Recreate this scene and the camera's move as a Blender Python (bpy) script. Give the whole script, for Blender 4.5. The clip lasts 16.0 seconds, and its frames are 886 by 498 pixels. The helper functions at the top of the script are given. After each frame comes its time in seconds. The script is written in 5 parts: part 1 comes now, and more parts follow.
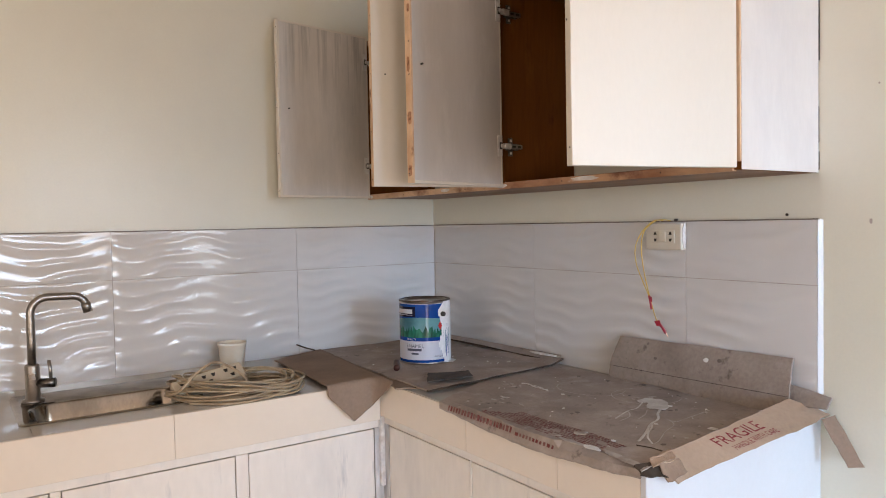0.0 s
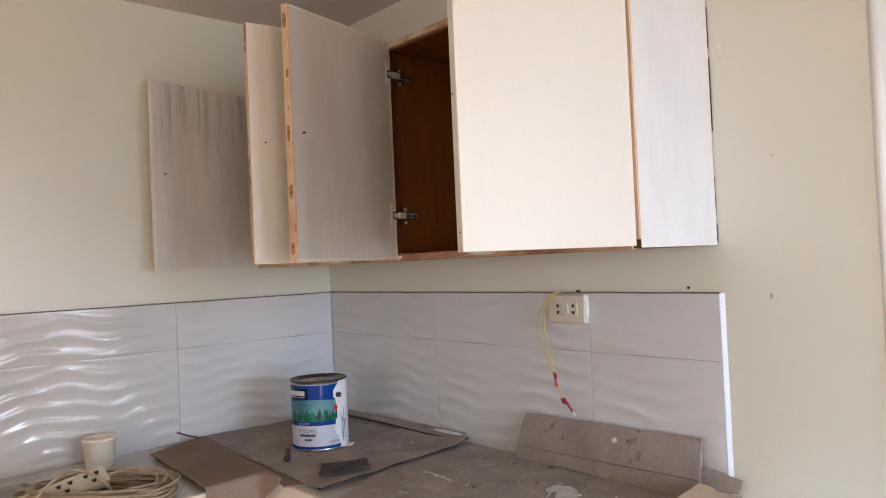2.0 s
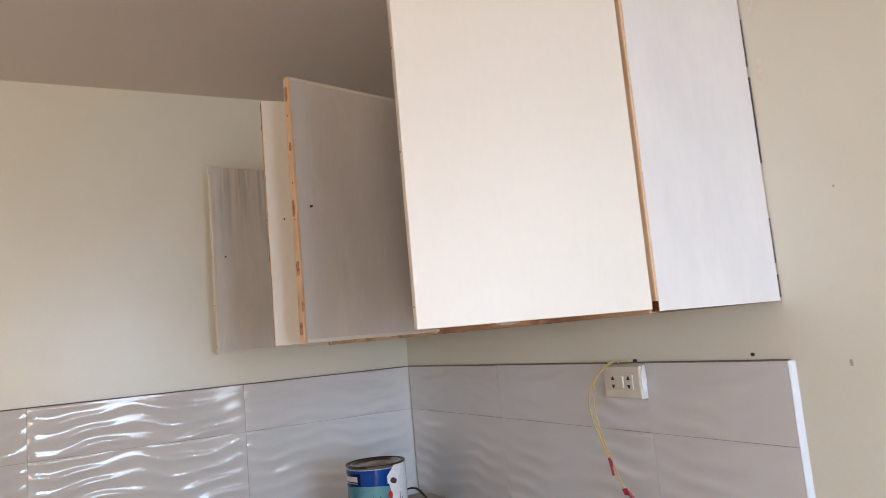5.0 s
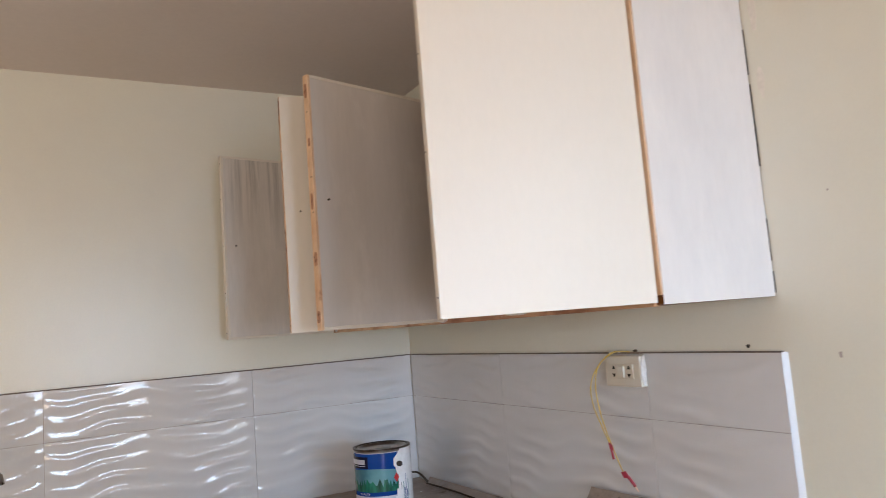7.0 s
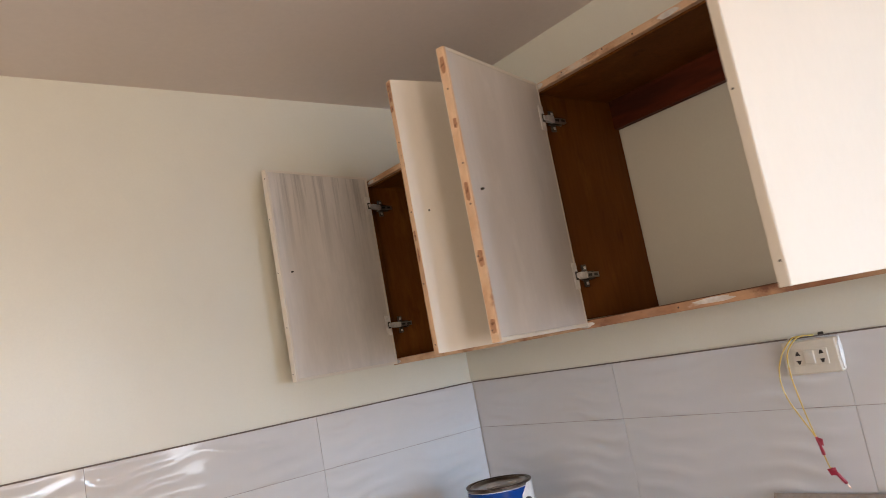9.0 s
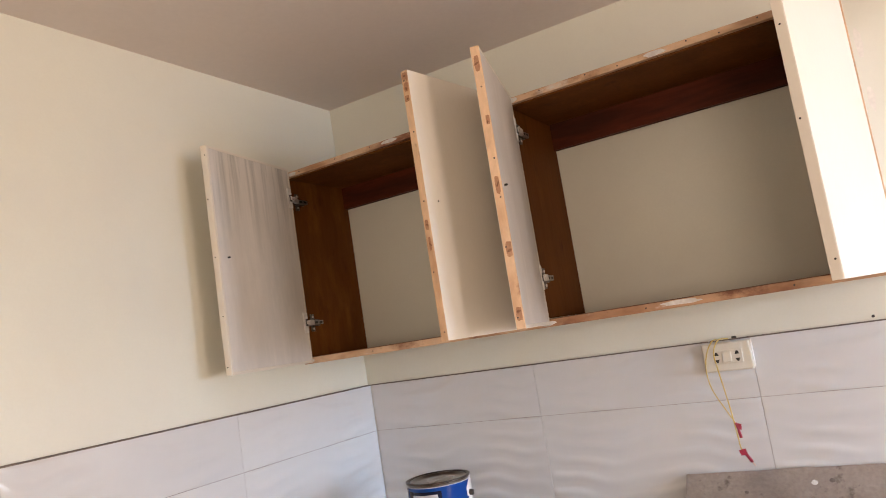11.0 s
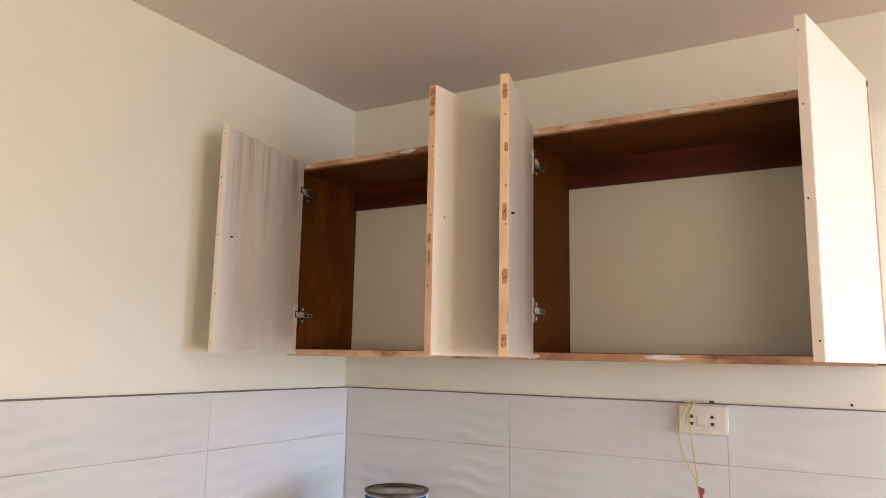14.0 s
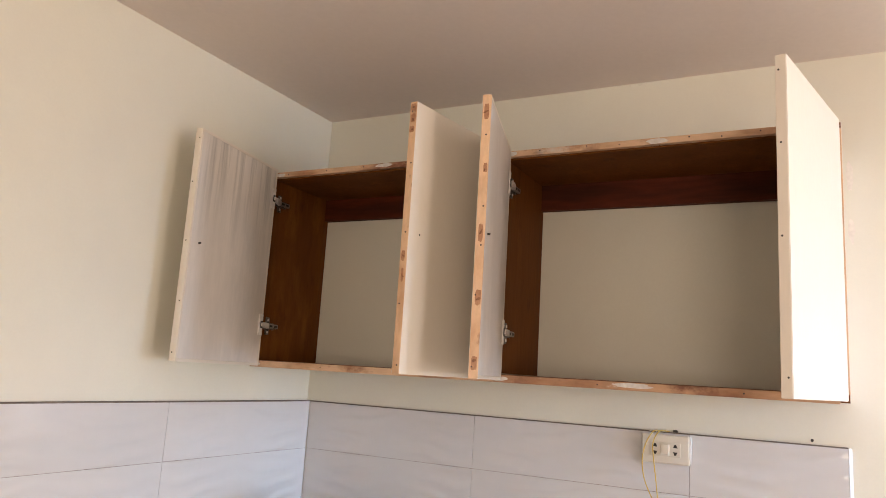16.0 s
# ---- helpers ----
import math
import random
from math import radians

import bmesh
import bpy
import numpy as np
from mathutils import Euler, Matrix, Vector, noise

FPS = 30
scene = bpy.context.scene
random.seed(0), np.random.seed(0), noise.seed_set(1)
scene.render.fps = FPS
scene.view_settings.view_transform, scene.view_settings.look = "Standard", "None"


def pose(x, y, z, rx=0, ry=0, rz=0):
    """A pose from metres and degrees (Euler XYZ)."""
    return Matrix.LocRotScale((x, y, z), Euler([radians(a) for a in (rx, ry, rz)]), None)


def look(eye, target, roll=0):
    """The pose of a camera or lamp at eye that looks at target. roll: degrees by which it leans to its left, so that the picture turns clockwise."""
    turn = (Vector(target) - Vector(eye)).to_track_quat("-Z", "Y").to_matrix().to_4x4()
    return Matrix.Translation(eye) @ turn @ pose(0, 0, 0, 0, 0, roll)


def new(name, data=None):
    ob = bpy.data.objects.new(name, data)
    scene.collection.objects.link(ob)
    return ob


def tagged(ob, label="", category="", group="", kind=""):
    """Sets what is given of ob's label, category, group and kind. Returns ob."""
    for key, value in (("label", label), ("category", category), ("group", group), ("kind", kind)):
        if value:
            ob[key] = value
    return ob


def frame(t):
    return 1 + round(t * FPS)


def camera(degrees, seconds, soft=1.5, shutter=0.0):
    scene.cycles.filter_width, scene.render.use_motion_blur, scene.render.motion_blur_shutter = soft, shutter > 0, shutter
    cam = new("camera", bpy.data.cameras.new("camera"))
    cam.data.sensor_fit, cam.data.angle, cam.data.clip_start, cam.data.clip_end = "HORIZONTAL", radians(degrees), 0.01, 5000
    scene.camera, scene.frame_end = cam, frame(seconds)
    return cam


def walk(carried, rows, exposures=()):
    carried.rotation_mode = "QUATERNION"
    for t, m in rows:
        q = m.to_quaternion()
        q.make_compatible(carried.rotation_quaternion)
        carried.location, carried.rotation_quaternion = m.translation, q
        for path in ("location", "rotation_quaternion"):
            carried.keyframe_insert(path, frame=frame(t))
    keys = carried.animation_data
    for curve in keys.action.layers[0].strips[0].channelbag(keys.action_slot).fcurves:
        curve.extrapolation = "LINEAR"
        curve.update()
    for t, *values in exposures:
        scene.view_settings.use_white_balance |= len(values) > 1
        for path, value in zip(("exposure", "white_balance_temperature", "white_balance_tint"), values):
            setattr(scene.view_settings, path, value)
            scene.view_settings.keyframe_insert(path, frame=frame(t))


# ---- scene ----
cam = camera(63.2, 16.0, soft=0.55, shutter=0.5)
PATH = [
    (0, (-1.585, -2.372, 1.357), (-0.455, -0.723, 1.286), -1.1),
    (0.5, (-1.586, -2.368, 1.384), (-0.428, -0.738, 1.331), -1.1),
    (1, (-1.585, -2.36, 1.41), (-0.387, -0.759, 1.384), -1.5),
    (1.5, (-1.531, -2.35, 1.437), (-0.267, -0.8, 1.44), -2.0),
    (2, (-1.463, -2.295, 1.44), (-0.138, -0.797, 1.48), -2.5),
    (2.5, (-1.397, -2.165, 1.441), (-0.06, -0.68, 1.526), -2.8),
    (3, (-1.255, -2.11, 1.45), (-0.009, -0.551, 1.591), -3.3),
    (3.5, (-1.141, -2.091, 1.45), (0.01, -0.466, 1.64), -4.6),
    (6, (-1.103, -2.499, 1.441), (-0.194, -0.734, 1.678), -4.6),
    (6.5, (-1.097, -2.488, 1.441), (-0.172, -0.728, 1.661), -4.3),
    (7, (-1.19, -2.394, 1.448), (-0.206, -0.665, 1.658), -4.5),
    (7.5, (-1.266, -2.305, 1.443), (-0.236, -0.606, 1.668), -5.2),
    (8, (-1.334, -2.177, 1.431), (-0.256, -0.513, 1.689), -6.7),
    (8.5, (-1.423, -2.017, 1.443), (-0.281, -0.4, 1.728), -8.9),
    (11, (-1.931, -1.471, 1.459), (-0.214, -0.476, 1.708), -8.9),
    (11.5, (-1.915, -1.444, 1.501), (-0.167, -0.505, 1.747), -7.7),
    (12, (-1.893, -1.457, 1.481), (-0.144, -0.523, 1.74), -6.4),
    (12.5, (-1.904, -1.459, 1.466), (-0.165, -0.508, 1.733), -4.7),
    (13, (-1.931, -1.469, 1.45), (-0.202, -0.501, 1.718), -2.8),
    (13.5, (-1.943, -1.492, 1.444), (-0.229, -0.506, 1.749), -0.7),
    (14, (-1.94, -1.487, 1.452), (-0.233, -0.49, 1.751), 1.1),
    (14.5, (-1.94, -1.473, 1.468), (-0.221, -0.504, 1.796), 2.4),
    (15, (-1.936, -1.458, 1.476), (-0.205, -0.513, 1.806), 3.1),
    (15.5, (-1.936, -1.462, 1.473), (-0.192, -0.545, 1.815), 3.4),
    (16, (-1.936, -1.466, 1.463), (-0.19, -0.552, 1.804), 3.5),
]
walk(cam, [(t, look(eye, target, roll)) for t, eye, target, roll in PATH], [(0, -0.09, 6620, 16.3), (3.5, -0.13, 6560, 16), (6, -0.23, 6500, 15.5), (7.5, -0.22, 6520, 15.5), (8.5, -0.06, 6620, 16.3), (11, 0.49, 6740, 18), (16, 0.49, 6780, 18)])

# ---- world and light ----
world = bpy.data.worlds.new("sky")
scene.world = world
world.use_nodes = True
wn = world.node_tree.nodes
sky = wn.new("ShaderNodeTexSky")
sky.sky_type, sky.sun_disc = "NISHITA", False
sky.sun_elevation, sky.sun_rotation = radians(50), radians(200)
wn["Background"].inputs["Strength"].default_value = 0.12
world.node_tree.links.new(sky.outputs["Color"], wn["Background"].inputs["Color"])


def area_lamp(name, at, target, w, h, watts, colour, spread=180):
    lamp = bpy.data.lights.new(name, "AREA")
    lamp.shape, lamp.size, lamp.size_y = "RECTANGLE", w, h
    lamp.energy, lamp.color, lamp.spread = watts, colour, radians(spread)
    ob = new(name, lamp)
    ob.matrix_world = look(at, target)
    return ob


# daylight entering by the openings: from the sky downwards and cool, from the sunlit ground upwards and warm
area_lamp("east_window_sky", (-0.005, -3.06, 1.47), (-1.0, -2.70, 1.05), 0.64, 1.20, 16, (0.80, 0.91, 1.0))
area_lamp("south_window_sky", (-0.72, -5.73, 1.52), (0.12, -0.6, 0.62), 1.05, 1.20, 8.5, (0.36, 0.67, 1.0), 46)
area_lamp("south_window_ground", (-0.72, -5.76, 1.48), (-0.72, -2.76, 3.60), 1.05, 1.20, 27, (1.0, 0.81, 0.63))
# next lamp: blue fill added at the unseen door, aimed at the low east wall
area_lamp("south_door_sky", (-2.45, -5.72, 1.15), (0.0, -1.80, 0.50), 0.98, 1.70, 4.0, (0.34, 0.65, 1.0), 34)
area_lamp("south_door_ground", (-2.45, -5.74, 1.05), (-2.3, -2.73, 2.50), 0.98, 1.90, 64, (1.0, 0.83, 0.66))
area_lamp("west_window_daylight", (-4.32, -2.50, 1.45), (0.0, -2.50, 4.00), 1.0, 1.25, 33, (1.0, 0.82, 0.66))
sun_data = bpy.data.lights.new("sun", "SUN")
sun_data.energy, sun_data.angle, sun_data.color = 2.5, radians(0.6), (1.0, 0.95, 0.88)
sun = new("sun", sun_data)
sun.matrix_world = look((6, 16, 20), (0, 0, 0))


# ---- materials ----
def mat(name, base, other=None, rough=0.5, metal=0.0, scale=6.0, fine=90.0, mix=0.5, edge=0.25, grain=0.08,
        bump=0.1, stretch=(1, 1, 1), spec=0.5, coat=0.0, piece=0.0, rough_var=0.08):
    """Two colours blended by a broad noise, a fine grain over them, and relief from both."""
    m = bpy.data.materials.new(name)
    m.use_nodes = True
    nt = m.node_tree
    n, ln = nt.nodes, nt.links.new
    b = n["Principled BSDF"]
    tc, mp = n.new("ShaderNodeTexCoord"), n.new("ShaderNodeMapping")
    mp.inputs["Scale"].default_value = stretch
    ln(tc.outputs["Object"], mp.inputs["Vector"])
    big, small = n.new("ShaderNodeTexNoise"), n.new("ShaderNodeTexNoise")
    for tex, s, d in ((big, scale, 5), (small, fine, 3)):
        tex.inputs["Scale"].default_value, tex.inputs["Detail"].default_value = s, d
        ln(mp.outputs["Vector"], tex.inputs["Vector"])
    rng = n.new("ShaderNodeMapRange")
    rng.inputs["From Min"].default_value = 0.5 + (0.5 - mix) * 0.5 - edge / 2
    rng.inputs["From Max"].default_value = 0.5 + (0.5 - mix) * 0.5 + edge / 2
    ln(big.outputs["Fac"], rng.inputs["Value"])
    blend = n.new("ShaderNodeMix")
    blend.data_type = "RGBA"
    other = other or tuple(c * 0.88 for c in base)
    blend.inputs["A"].default_value, blend.inputs["B"].default_value = (*base, 1), (*other, 1)
    ln(rng.outputs["Result"], blend.inputs["Factor"])
    gr = n.new("ShaderNodeMapRange")
    gr.inputs["To Min"].default_value, gr.inputs["To Max"].default_value = 1 - grain, 1 + grain
    gr.inputs["From Min"].default_value, gr.inputs["From Max"].default_value = 0.25, 0.75
    ln(small.outputs["Fac"], gr.inputs["Value"])
    hsv = n.new("ShaderNodeHueSaturation")
    ln(blend.outputs["Result"], hsv.inputs["Color"])
    if piece:
        oi, pm, mul = n.new("ShaderNodeObjectInfo"), n.new("ShaderNodeMapRange"), n.new("ShaderNodeMath")
        pm.inputs["To Min"].default_value, pm.inputs["To Max"].default_value = 1 - piece, 1 + piece
        mul.operation = "MULTIPLY"
        ln(oi.outputs["Random"], pm.inputs["Value"])
        ln(pm.outputs["Result"], mul.inputs[0])
        ln(gr.outputs["Result"], mul.inputs[1])
        ln(mul.outputs["Value"], hsv.inputs["Value"])
    else:
        ln(gr.outputs["Result"], hsv.inputs["Value"])
    ln(hsv.outputs["Color"], b.inputs["Base Color"])
    rr = n.new("ShaderNodeMapRange")
    rr.inputs["To Min"].default_value, rr.inputs["To Max"].default_value = max(rough - rough_var, 0.03), min(rough + rough_var, 1)
    ln(big.outputs["Fac"], rr.inputs["Value"])
    ln(rr.outputs["Result"], b.inputs["Roughness"])
    b.inputs["Metallic"].default_value = metal
    b.inputs["Specular IOR Level"].default_value = spec
    b.inputs["Coat Weight"].default_value = coat
    if bump:
        add, bp = n.new("ShaderNodeMath"), n.new("ShaderNodeBump")
        add.operation = "ADD"
        ln(big.outputs["Fac"], add.inputs[0])
        ln(small.outputs["Fac"], add.inputs[1])
        bp.inputs["Strength"].default_value, bp.inputs["Distance"].default_value = bump, 0.004
        ln(add.outputs["Value"], bp.inputs["Height"])
        ln(bp.outputs["Normal"], b.inputs["Normal"])
    return m


def blotch(m, colour, scale, low, high, stretch=(1, 1, 1), offset=0.0, band=None):
    """Adds irregular stains of another colour to a material of mat()."""
    nt = m.node_tree
    n, ln = nt.nodes, nt.links.new
    b = n["Principled BSDF"]
    src = b.inputs["Base Color"].links[0].from_socket
    tc, mp, tex, rng, mx = (n.new("ShaderNode" + k) for k in ("TexCoord", "Mapping", "TexNoise", "MapRange", "Mix"))
    mp.inputs["Scale"].default_value, mp.inputs["Location"].default_value = stretch, (offset, offset, offset)
    tex.inputs["Scale"].default_value, tex.inputs["Detail"].default_value, tex.inputs["Roughness"].default_value = scale, 8, 0.65
    rng.inputs["From Min"].default_value, rng.inputs["From Max"].default_value = low, high
    mx.data_type = "RGBA"
    mx.inputs["B"].default_value = (*colour, 1)
    ln(tc.outputs["Object"], mp.inputs["Vector"])
    ln(mp.outputs["Vector"], tex.inputs["Vector"])
    ln(tex.outputs["Fac"], rng.inputs["Value"])
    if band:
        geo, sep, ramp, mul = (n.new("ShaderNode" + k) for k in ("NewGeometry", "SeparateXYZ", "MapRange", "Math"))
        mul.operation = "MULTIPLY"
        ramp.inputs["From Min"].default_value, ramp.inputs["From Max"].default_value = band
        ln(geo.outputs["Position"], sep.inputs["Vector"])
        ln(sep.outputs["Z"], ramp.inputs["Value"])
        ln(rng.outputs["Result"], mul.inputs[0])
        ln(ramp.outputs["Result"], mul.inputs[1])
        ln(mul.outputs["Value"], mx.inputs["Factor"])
    else:
        ln(rng.outputs["Result"], mx.inputs["Factor"])
    ln(src, mx.inputs["A"])
    ln(mx.outputs["Result"], b.inputs["Base Color"])
    return m


WALL = mat("wall_paint", (0.71, 0.70, 0.597), (0.67, 0.664, 0.574), 0.30, scale=2.2, fine=160, grain=0.015, bump=0.05, edge=0.5)
CEIL = mat("ceiling_paint", (0.76, 0.675, 0.62), (0.72, 0.64, 0.585), 0.55, scale=1.6, fine=70, grain=0.02, bump=0.06, edge=0.5)
FLOOR = mat("floor_screed", (0.42, 0.38, 0.33), (0.33, 0.30, 0.27), 0.6, scale=3, bump=0.15)
GROUND = mat("yard_ground", (0.22, 0.19, 0.14), (0.12, 0.14, 0.07), 0.9, scale=1.5, fine=30, bump=0.3)
TILE = mat("glazed_tile", (0.60, 0.597, 0.595), (0.575, 0.572, 0.572), 0.055, scale=3, fine=40, grain=0.008, bump=0.0, piece=0.015, rough_var=0.02, spec=0.55)
GROUT = mat("grout", (0.42, 0.37, 0.32), (0.26, 0.22, 0.19), 0.9, scale=14, bump=0.1)
COUNTER = mat("counter_tile", (0.76, 0.675, 0.575), (0.74, 0.655, 0.555), 0.16, scale=4, fine=60, grain=0.01, bump=0.0, piece=0.015, rough_var=0.05)
TOPTILE = mat("counter_top_tile", (0.53, 0.50, 0.455), (0.48, 0.45, 0.41), 0.05, scale=5, fine=60, grain=0.015, bump=0.0, rough_var=0.02)
WHITE = mat("white_enamel", (0.69, 0.64, 0.56), (0.675, 0.626, 0.548), 0.40, scale=3, fine=120, grain=0.012, bump=0.05, stretch=(1, 1, 0.4))
PRIMER = mat("brushed_primer", (0.61, 0.57, 0.535), (0.50, 0.467, 0.437), 0.6, scale=6, fine=60, mix=0.36, edge=0.6, grain=0.022, bump=0.06, stretch=(1.6, 1.6, 0.35))
PRIMER1 = mat("streaky_primer", (0.69, 0.655, 0.615), (0.58, 0.548, 0.512), 0.6, scale=6, fine=60, mix=0.36, edge=0.5, grain=0.035, bump=0.06, stretch=(1.6, 1.6, 0.35))
SIDEWHITE = mat("side_primer", (0.72, 0.69, 0.665), (0.60, 0.578, 0.57), 0.5, scale=5, fine=60, mix=0.16, edge=0.5, grain=0.02, bump=0.05, stretch=(1.6, 1.6, 0.5))
BASEWHITE = mat("patchy_primer", (0.76, 0.715, 0.66), (0.60, 0.57, 0.54), 0.55, scale=5, fine=50, mix=0.18, edge=0.3, grain=0.04, bump=0.08, stretch=(1, 1, 0.35))
RUBBED = mat("rubbed_primer", (0.62, 0.60, 0.575), (0.26, 0.265, 0.28), 0.6, scale=9, fine=60, mix=0.45, edge=0.25, grain=0.08, bump=0.08, stretch=(2.5, 2.5, 0.5))
STAIN = mat("stained_plywood", (0.160, 0.053, 0.008), (0.110, 0.036, 0.006), 0.62, spec=0.12, scale=6, fine=70, edge=0.45, grain=0.12, bump=0.06, stretch=(1.6, 1.6, 0.16))
STAINRAIL = mat("stained_rail", (0.100, 0.018, 0.005), (0.045, 0.009, 0.003), 0.6, spec=0.2, scale=10, fine=60, grain=0.2, bump=0.08, stretch=(1.5, 0.2, 1.5))
UNDER = mat("stained_underside", (0.24, 0.125, 0.065), (0.17, 0.08, 0.04), 0.5, scale=6, fine=60, grain=0.1, bump=0.06, stretch=(1.5, 0.2, 1.5))
PINE = mat("raw_pine", (0.66, 0.45, 0.285), (0.48, 0.27, 0.145), 0.6, scale=13, fine=90, mix=0.3, edge=0.2, grain=0.1, bump=0.08, stretch=(1.2, 1.2, 0.5))
PINEH = mat("raw_pine_strip", (0.62, 0.42, 0.27), (0.36, 0.18, 0.09), 0.6, scale=11, fine=90, mix=0.32, edge=0.2, grain=0.1, bump=0.08, stretch=(1.2, 0.5, 1.2))
PINED = mat("worn_pine_strip", (0.50, 0.30, 0.175), (0.27, 0.12, 0.06), 0.6, scale=10, fine=90, mix=0.45, edge=0.22, grain=0.12, bump=0.08, stretch=(1.2, 0.45, 1.2))
KNOT = mat("pine_knot", (0.44, 0.24, 0.135), (0.30, 0.14, 0.075), 0.6, scale=70, fine=220, edge=0.5, grain=0.15, bump=0.0)
KNOTCORE = mat("knot_core", (0.16, 0.065, 0.03), (0.24, 0.11, 0.05), 0.6, scale=90, fine=220, bump=0.0)
STEEL = mat("brushed_steel", (0.37, 0.335, 0.295), (0.25, 0.225, 0.195), 0.14, 1.0, scale=14, fine=200, grain=0.08, bump=0.02, stretch=(1, 1, 0.4))
NICKEL = mat("satin_nickel", (0.34, 0.32, 0.30), (0.28, 0.265, 0.25), 0.30, 1.0, scale=20, fine=200, grain=0.04, bump=0.0)
HINGEDARK = mat("hinge_mount", (0.20, 0.185, 0.17), (0.08, 0.075, 0.07), 0.3, 1.0, scale=70, fine=200, grain=0.2, bump=0.0)
ZINC = mat("hinge_metal", (0.74, 0.71, 0.68), (0.58, 0.56, 0.54), 0.35, 0.55, scale=60, grain=0.05, bump=0.0)
RIMDARK = mat("crusted_rim", (0.10, 0.075, 0.06), (0.035, 0.027, 0.022), 0.35, 0.6, scale=30, fine=120, grain=0.2, bump=0.05)
DARK = mat("dark_metal", (0.035, 0.03, 0.028), (0.02, 0.018, 0.016), 0.5, scale=40, bump=0.0)
CARD = mat("dusty_cardboard", (0.40, 0.340, 0.300), (0.275, 0.232, 0.208), 0.85, spec=0.12, scale=9, fine=120, grain=0.07, bump=0.25, edge=0.4)
CARDLIGHT = mat("clean_cardboard", (0.41, 0.295, 0.215), (0.34, 0.24, 0.17), 0.85, spec=0.12, scale=7, fine=120, grain=0.06, bump=0.2, edge=0.4)
CARDMID = mat("brown_cardboard", (0.285, 0.207, 0.155), (0.225, 0.164, 0.125), 0.85, spec=0.12, scale=7, fine=120, grain=0.06, bump=0.2, edge=0.4)
CARDFLAP = mat("worn_cardboard", (0.34, 0.285, 0.248), (0.235, 0.195, 0.17), 0.88, spec=0.1, scale=8, fine=110, grain=0.10, bump=0.3, edge=0.4)
# for dark torn bits, and for shade painted along the sheet edges
CARDDARK = mat("grimy_shaded_cardboard", (0.075, 0.055, 0.042), (0.028, 0.022, 0.018), 0.9, spec=0.08, scale=18, fine=120, grain=0.1, bump=0.2)
SMEAR = mat("thin_white_paint", (0.66, 0.64, 0.61), (0.46, 0.42, 0.39), 0.55, spec=0.3, scale=45, fine=160, edge=0.4, bump=0.05)
FILLER = mat("wall_filler", (0.73, 0.69, 0.625), (0.70, 0.66, 0.59), 0.6, scale=14, bump=0.05)
SPLASH = mat("dried_white_paint", (0.74, 0.73, 0.71), (0.58, 0.55, 0.52), 0.4, scale=40, fine=150, bump=0.1)
THIN = mat("thinned_paint", (0.46, 0.42, 0.39), (0.32, 0.265, 0.23), 0.6, scale=30, fine=150, bump=0.1)
STAINDOT = mat("grey_stain", (0.125, 0.100, 0.086), (0.17, 0.137, 0.12), 0.8, scale=60, bump=0.0)
REDPRINT = mat("red_stencil_ink", (0.19, 0.022, 0.026), (0.26, 0.10, 0.085), 0.8, spec=0.1, scale=60, fine=260, mix=0.3, edge=0.3, bump=0.0)
REDINK = mat("red_ink", (0.17, 0.035, 0.034), (0.25, 0.15, 0.13), 0.8, scale=70, fine=260, mix=0.42, edge=0.3, grain=0.2, bump=0.0)
CORD = mat("cream_cable", (0.43, 0.34, 0.23), (0.30, 0.23, 0.155), 0.5, scale=25, fine=90, bump=0.03)
PLASTIC = mat("cream_plastic", (0.64, 0.60, 0.51), (0.60, 0.555, 0.47), 0.38, scale=20, grain=0.02, bump=0.02)
STRIPMAT = mat("tan_plastic", (0.54, 0.47, 0.36), (0.46, 0.39, 0.29), 0.4, scale=20, grain=0.03, bump=0.02)
CUPMAT = mat("cup_plastic", (0.82, 0.77, 0.66), (0.78, 0.72, 0.61), 0.4, scale=14, grain=0.02, bump=0.02)
SLOT = mat("socket_slot", (0.02, 0.018, 0.016), None, 0.6, scale=20, bump=0.0)
YELLOW = mat("yellow_wire", (0.60, 0.40, 0.06), (0.52, 0.37, 0.10), 0.45, scale=30, bump=0.0)
REDTAPE = mat("red_tape", (0.36, 0.02, 0.045), (0.22, 0.012, 0.03), 0.4, scale=60, bump=0.1)
COPPER = mat("bare_copper", (0.75, 0.45, 0.30), None, 0.3, 1.0, bump=0.0)
TIN = mat("tinplate", (0.47, 0.445, 0.41), (0.26, 0.24, 0.22), 0.3, 1.0, scale=16, fine=80, grain=0.1, bump=0.05)
BLUE = mat("label_blue", (0.003, 0.040, 0.21), (0.004, 0.048, 0.24), 0.16, spec=0.25, scale=10, grain=0.02, bump=0.0)
NAVY = mat("label_navy", (0.008, 0.011, 0.032), None, 0.16, spec=0.2, scale=10, bump=0.0)
TEAL = mat("label_teal", (0.11, 0.27, 0.30), (0.045, 0.15, 0.19), 0.16, spec=0.3, scale=10, grain=0.02, bump=0.0)
GREEN = mat("label_green", (0.006, 0.045, 0.032), (0.02, 0.17, 0.11), 0.18, scale=60, mix=0.5, bump=0.0, stretch=(1, 1, 0.2))
LABELWHITE = mat("label_white", (0.50, 0.52, 0.585), (0.45, 0.47, 0.54), 0.3, scale=10, grain=0.02, bump=0.0)
WETPAINT = mat("spilt_white_enamel", (0.80, 0.80, 0.80), (0.76, 0.76, 0.77), 0.2, scale=40, bump=0.08)
RED = mat("label_red", (0.45, 0.02, 0.02), None, 0.3, bump=0.0)
GREYINK = mat("grey_ink", (0.05, 0.055, 0.09), None, 0.5, bump=0.0)
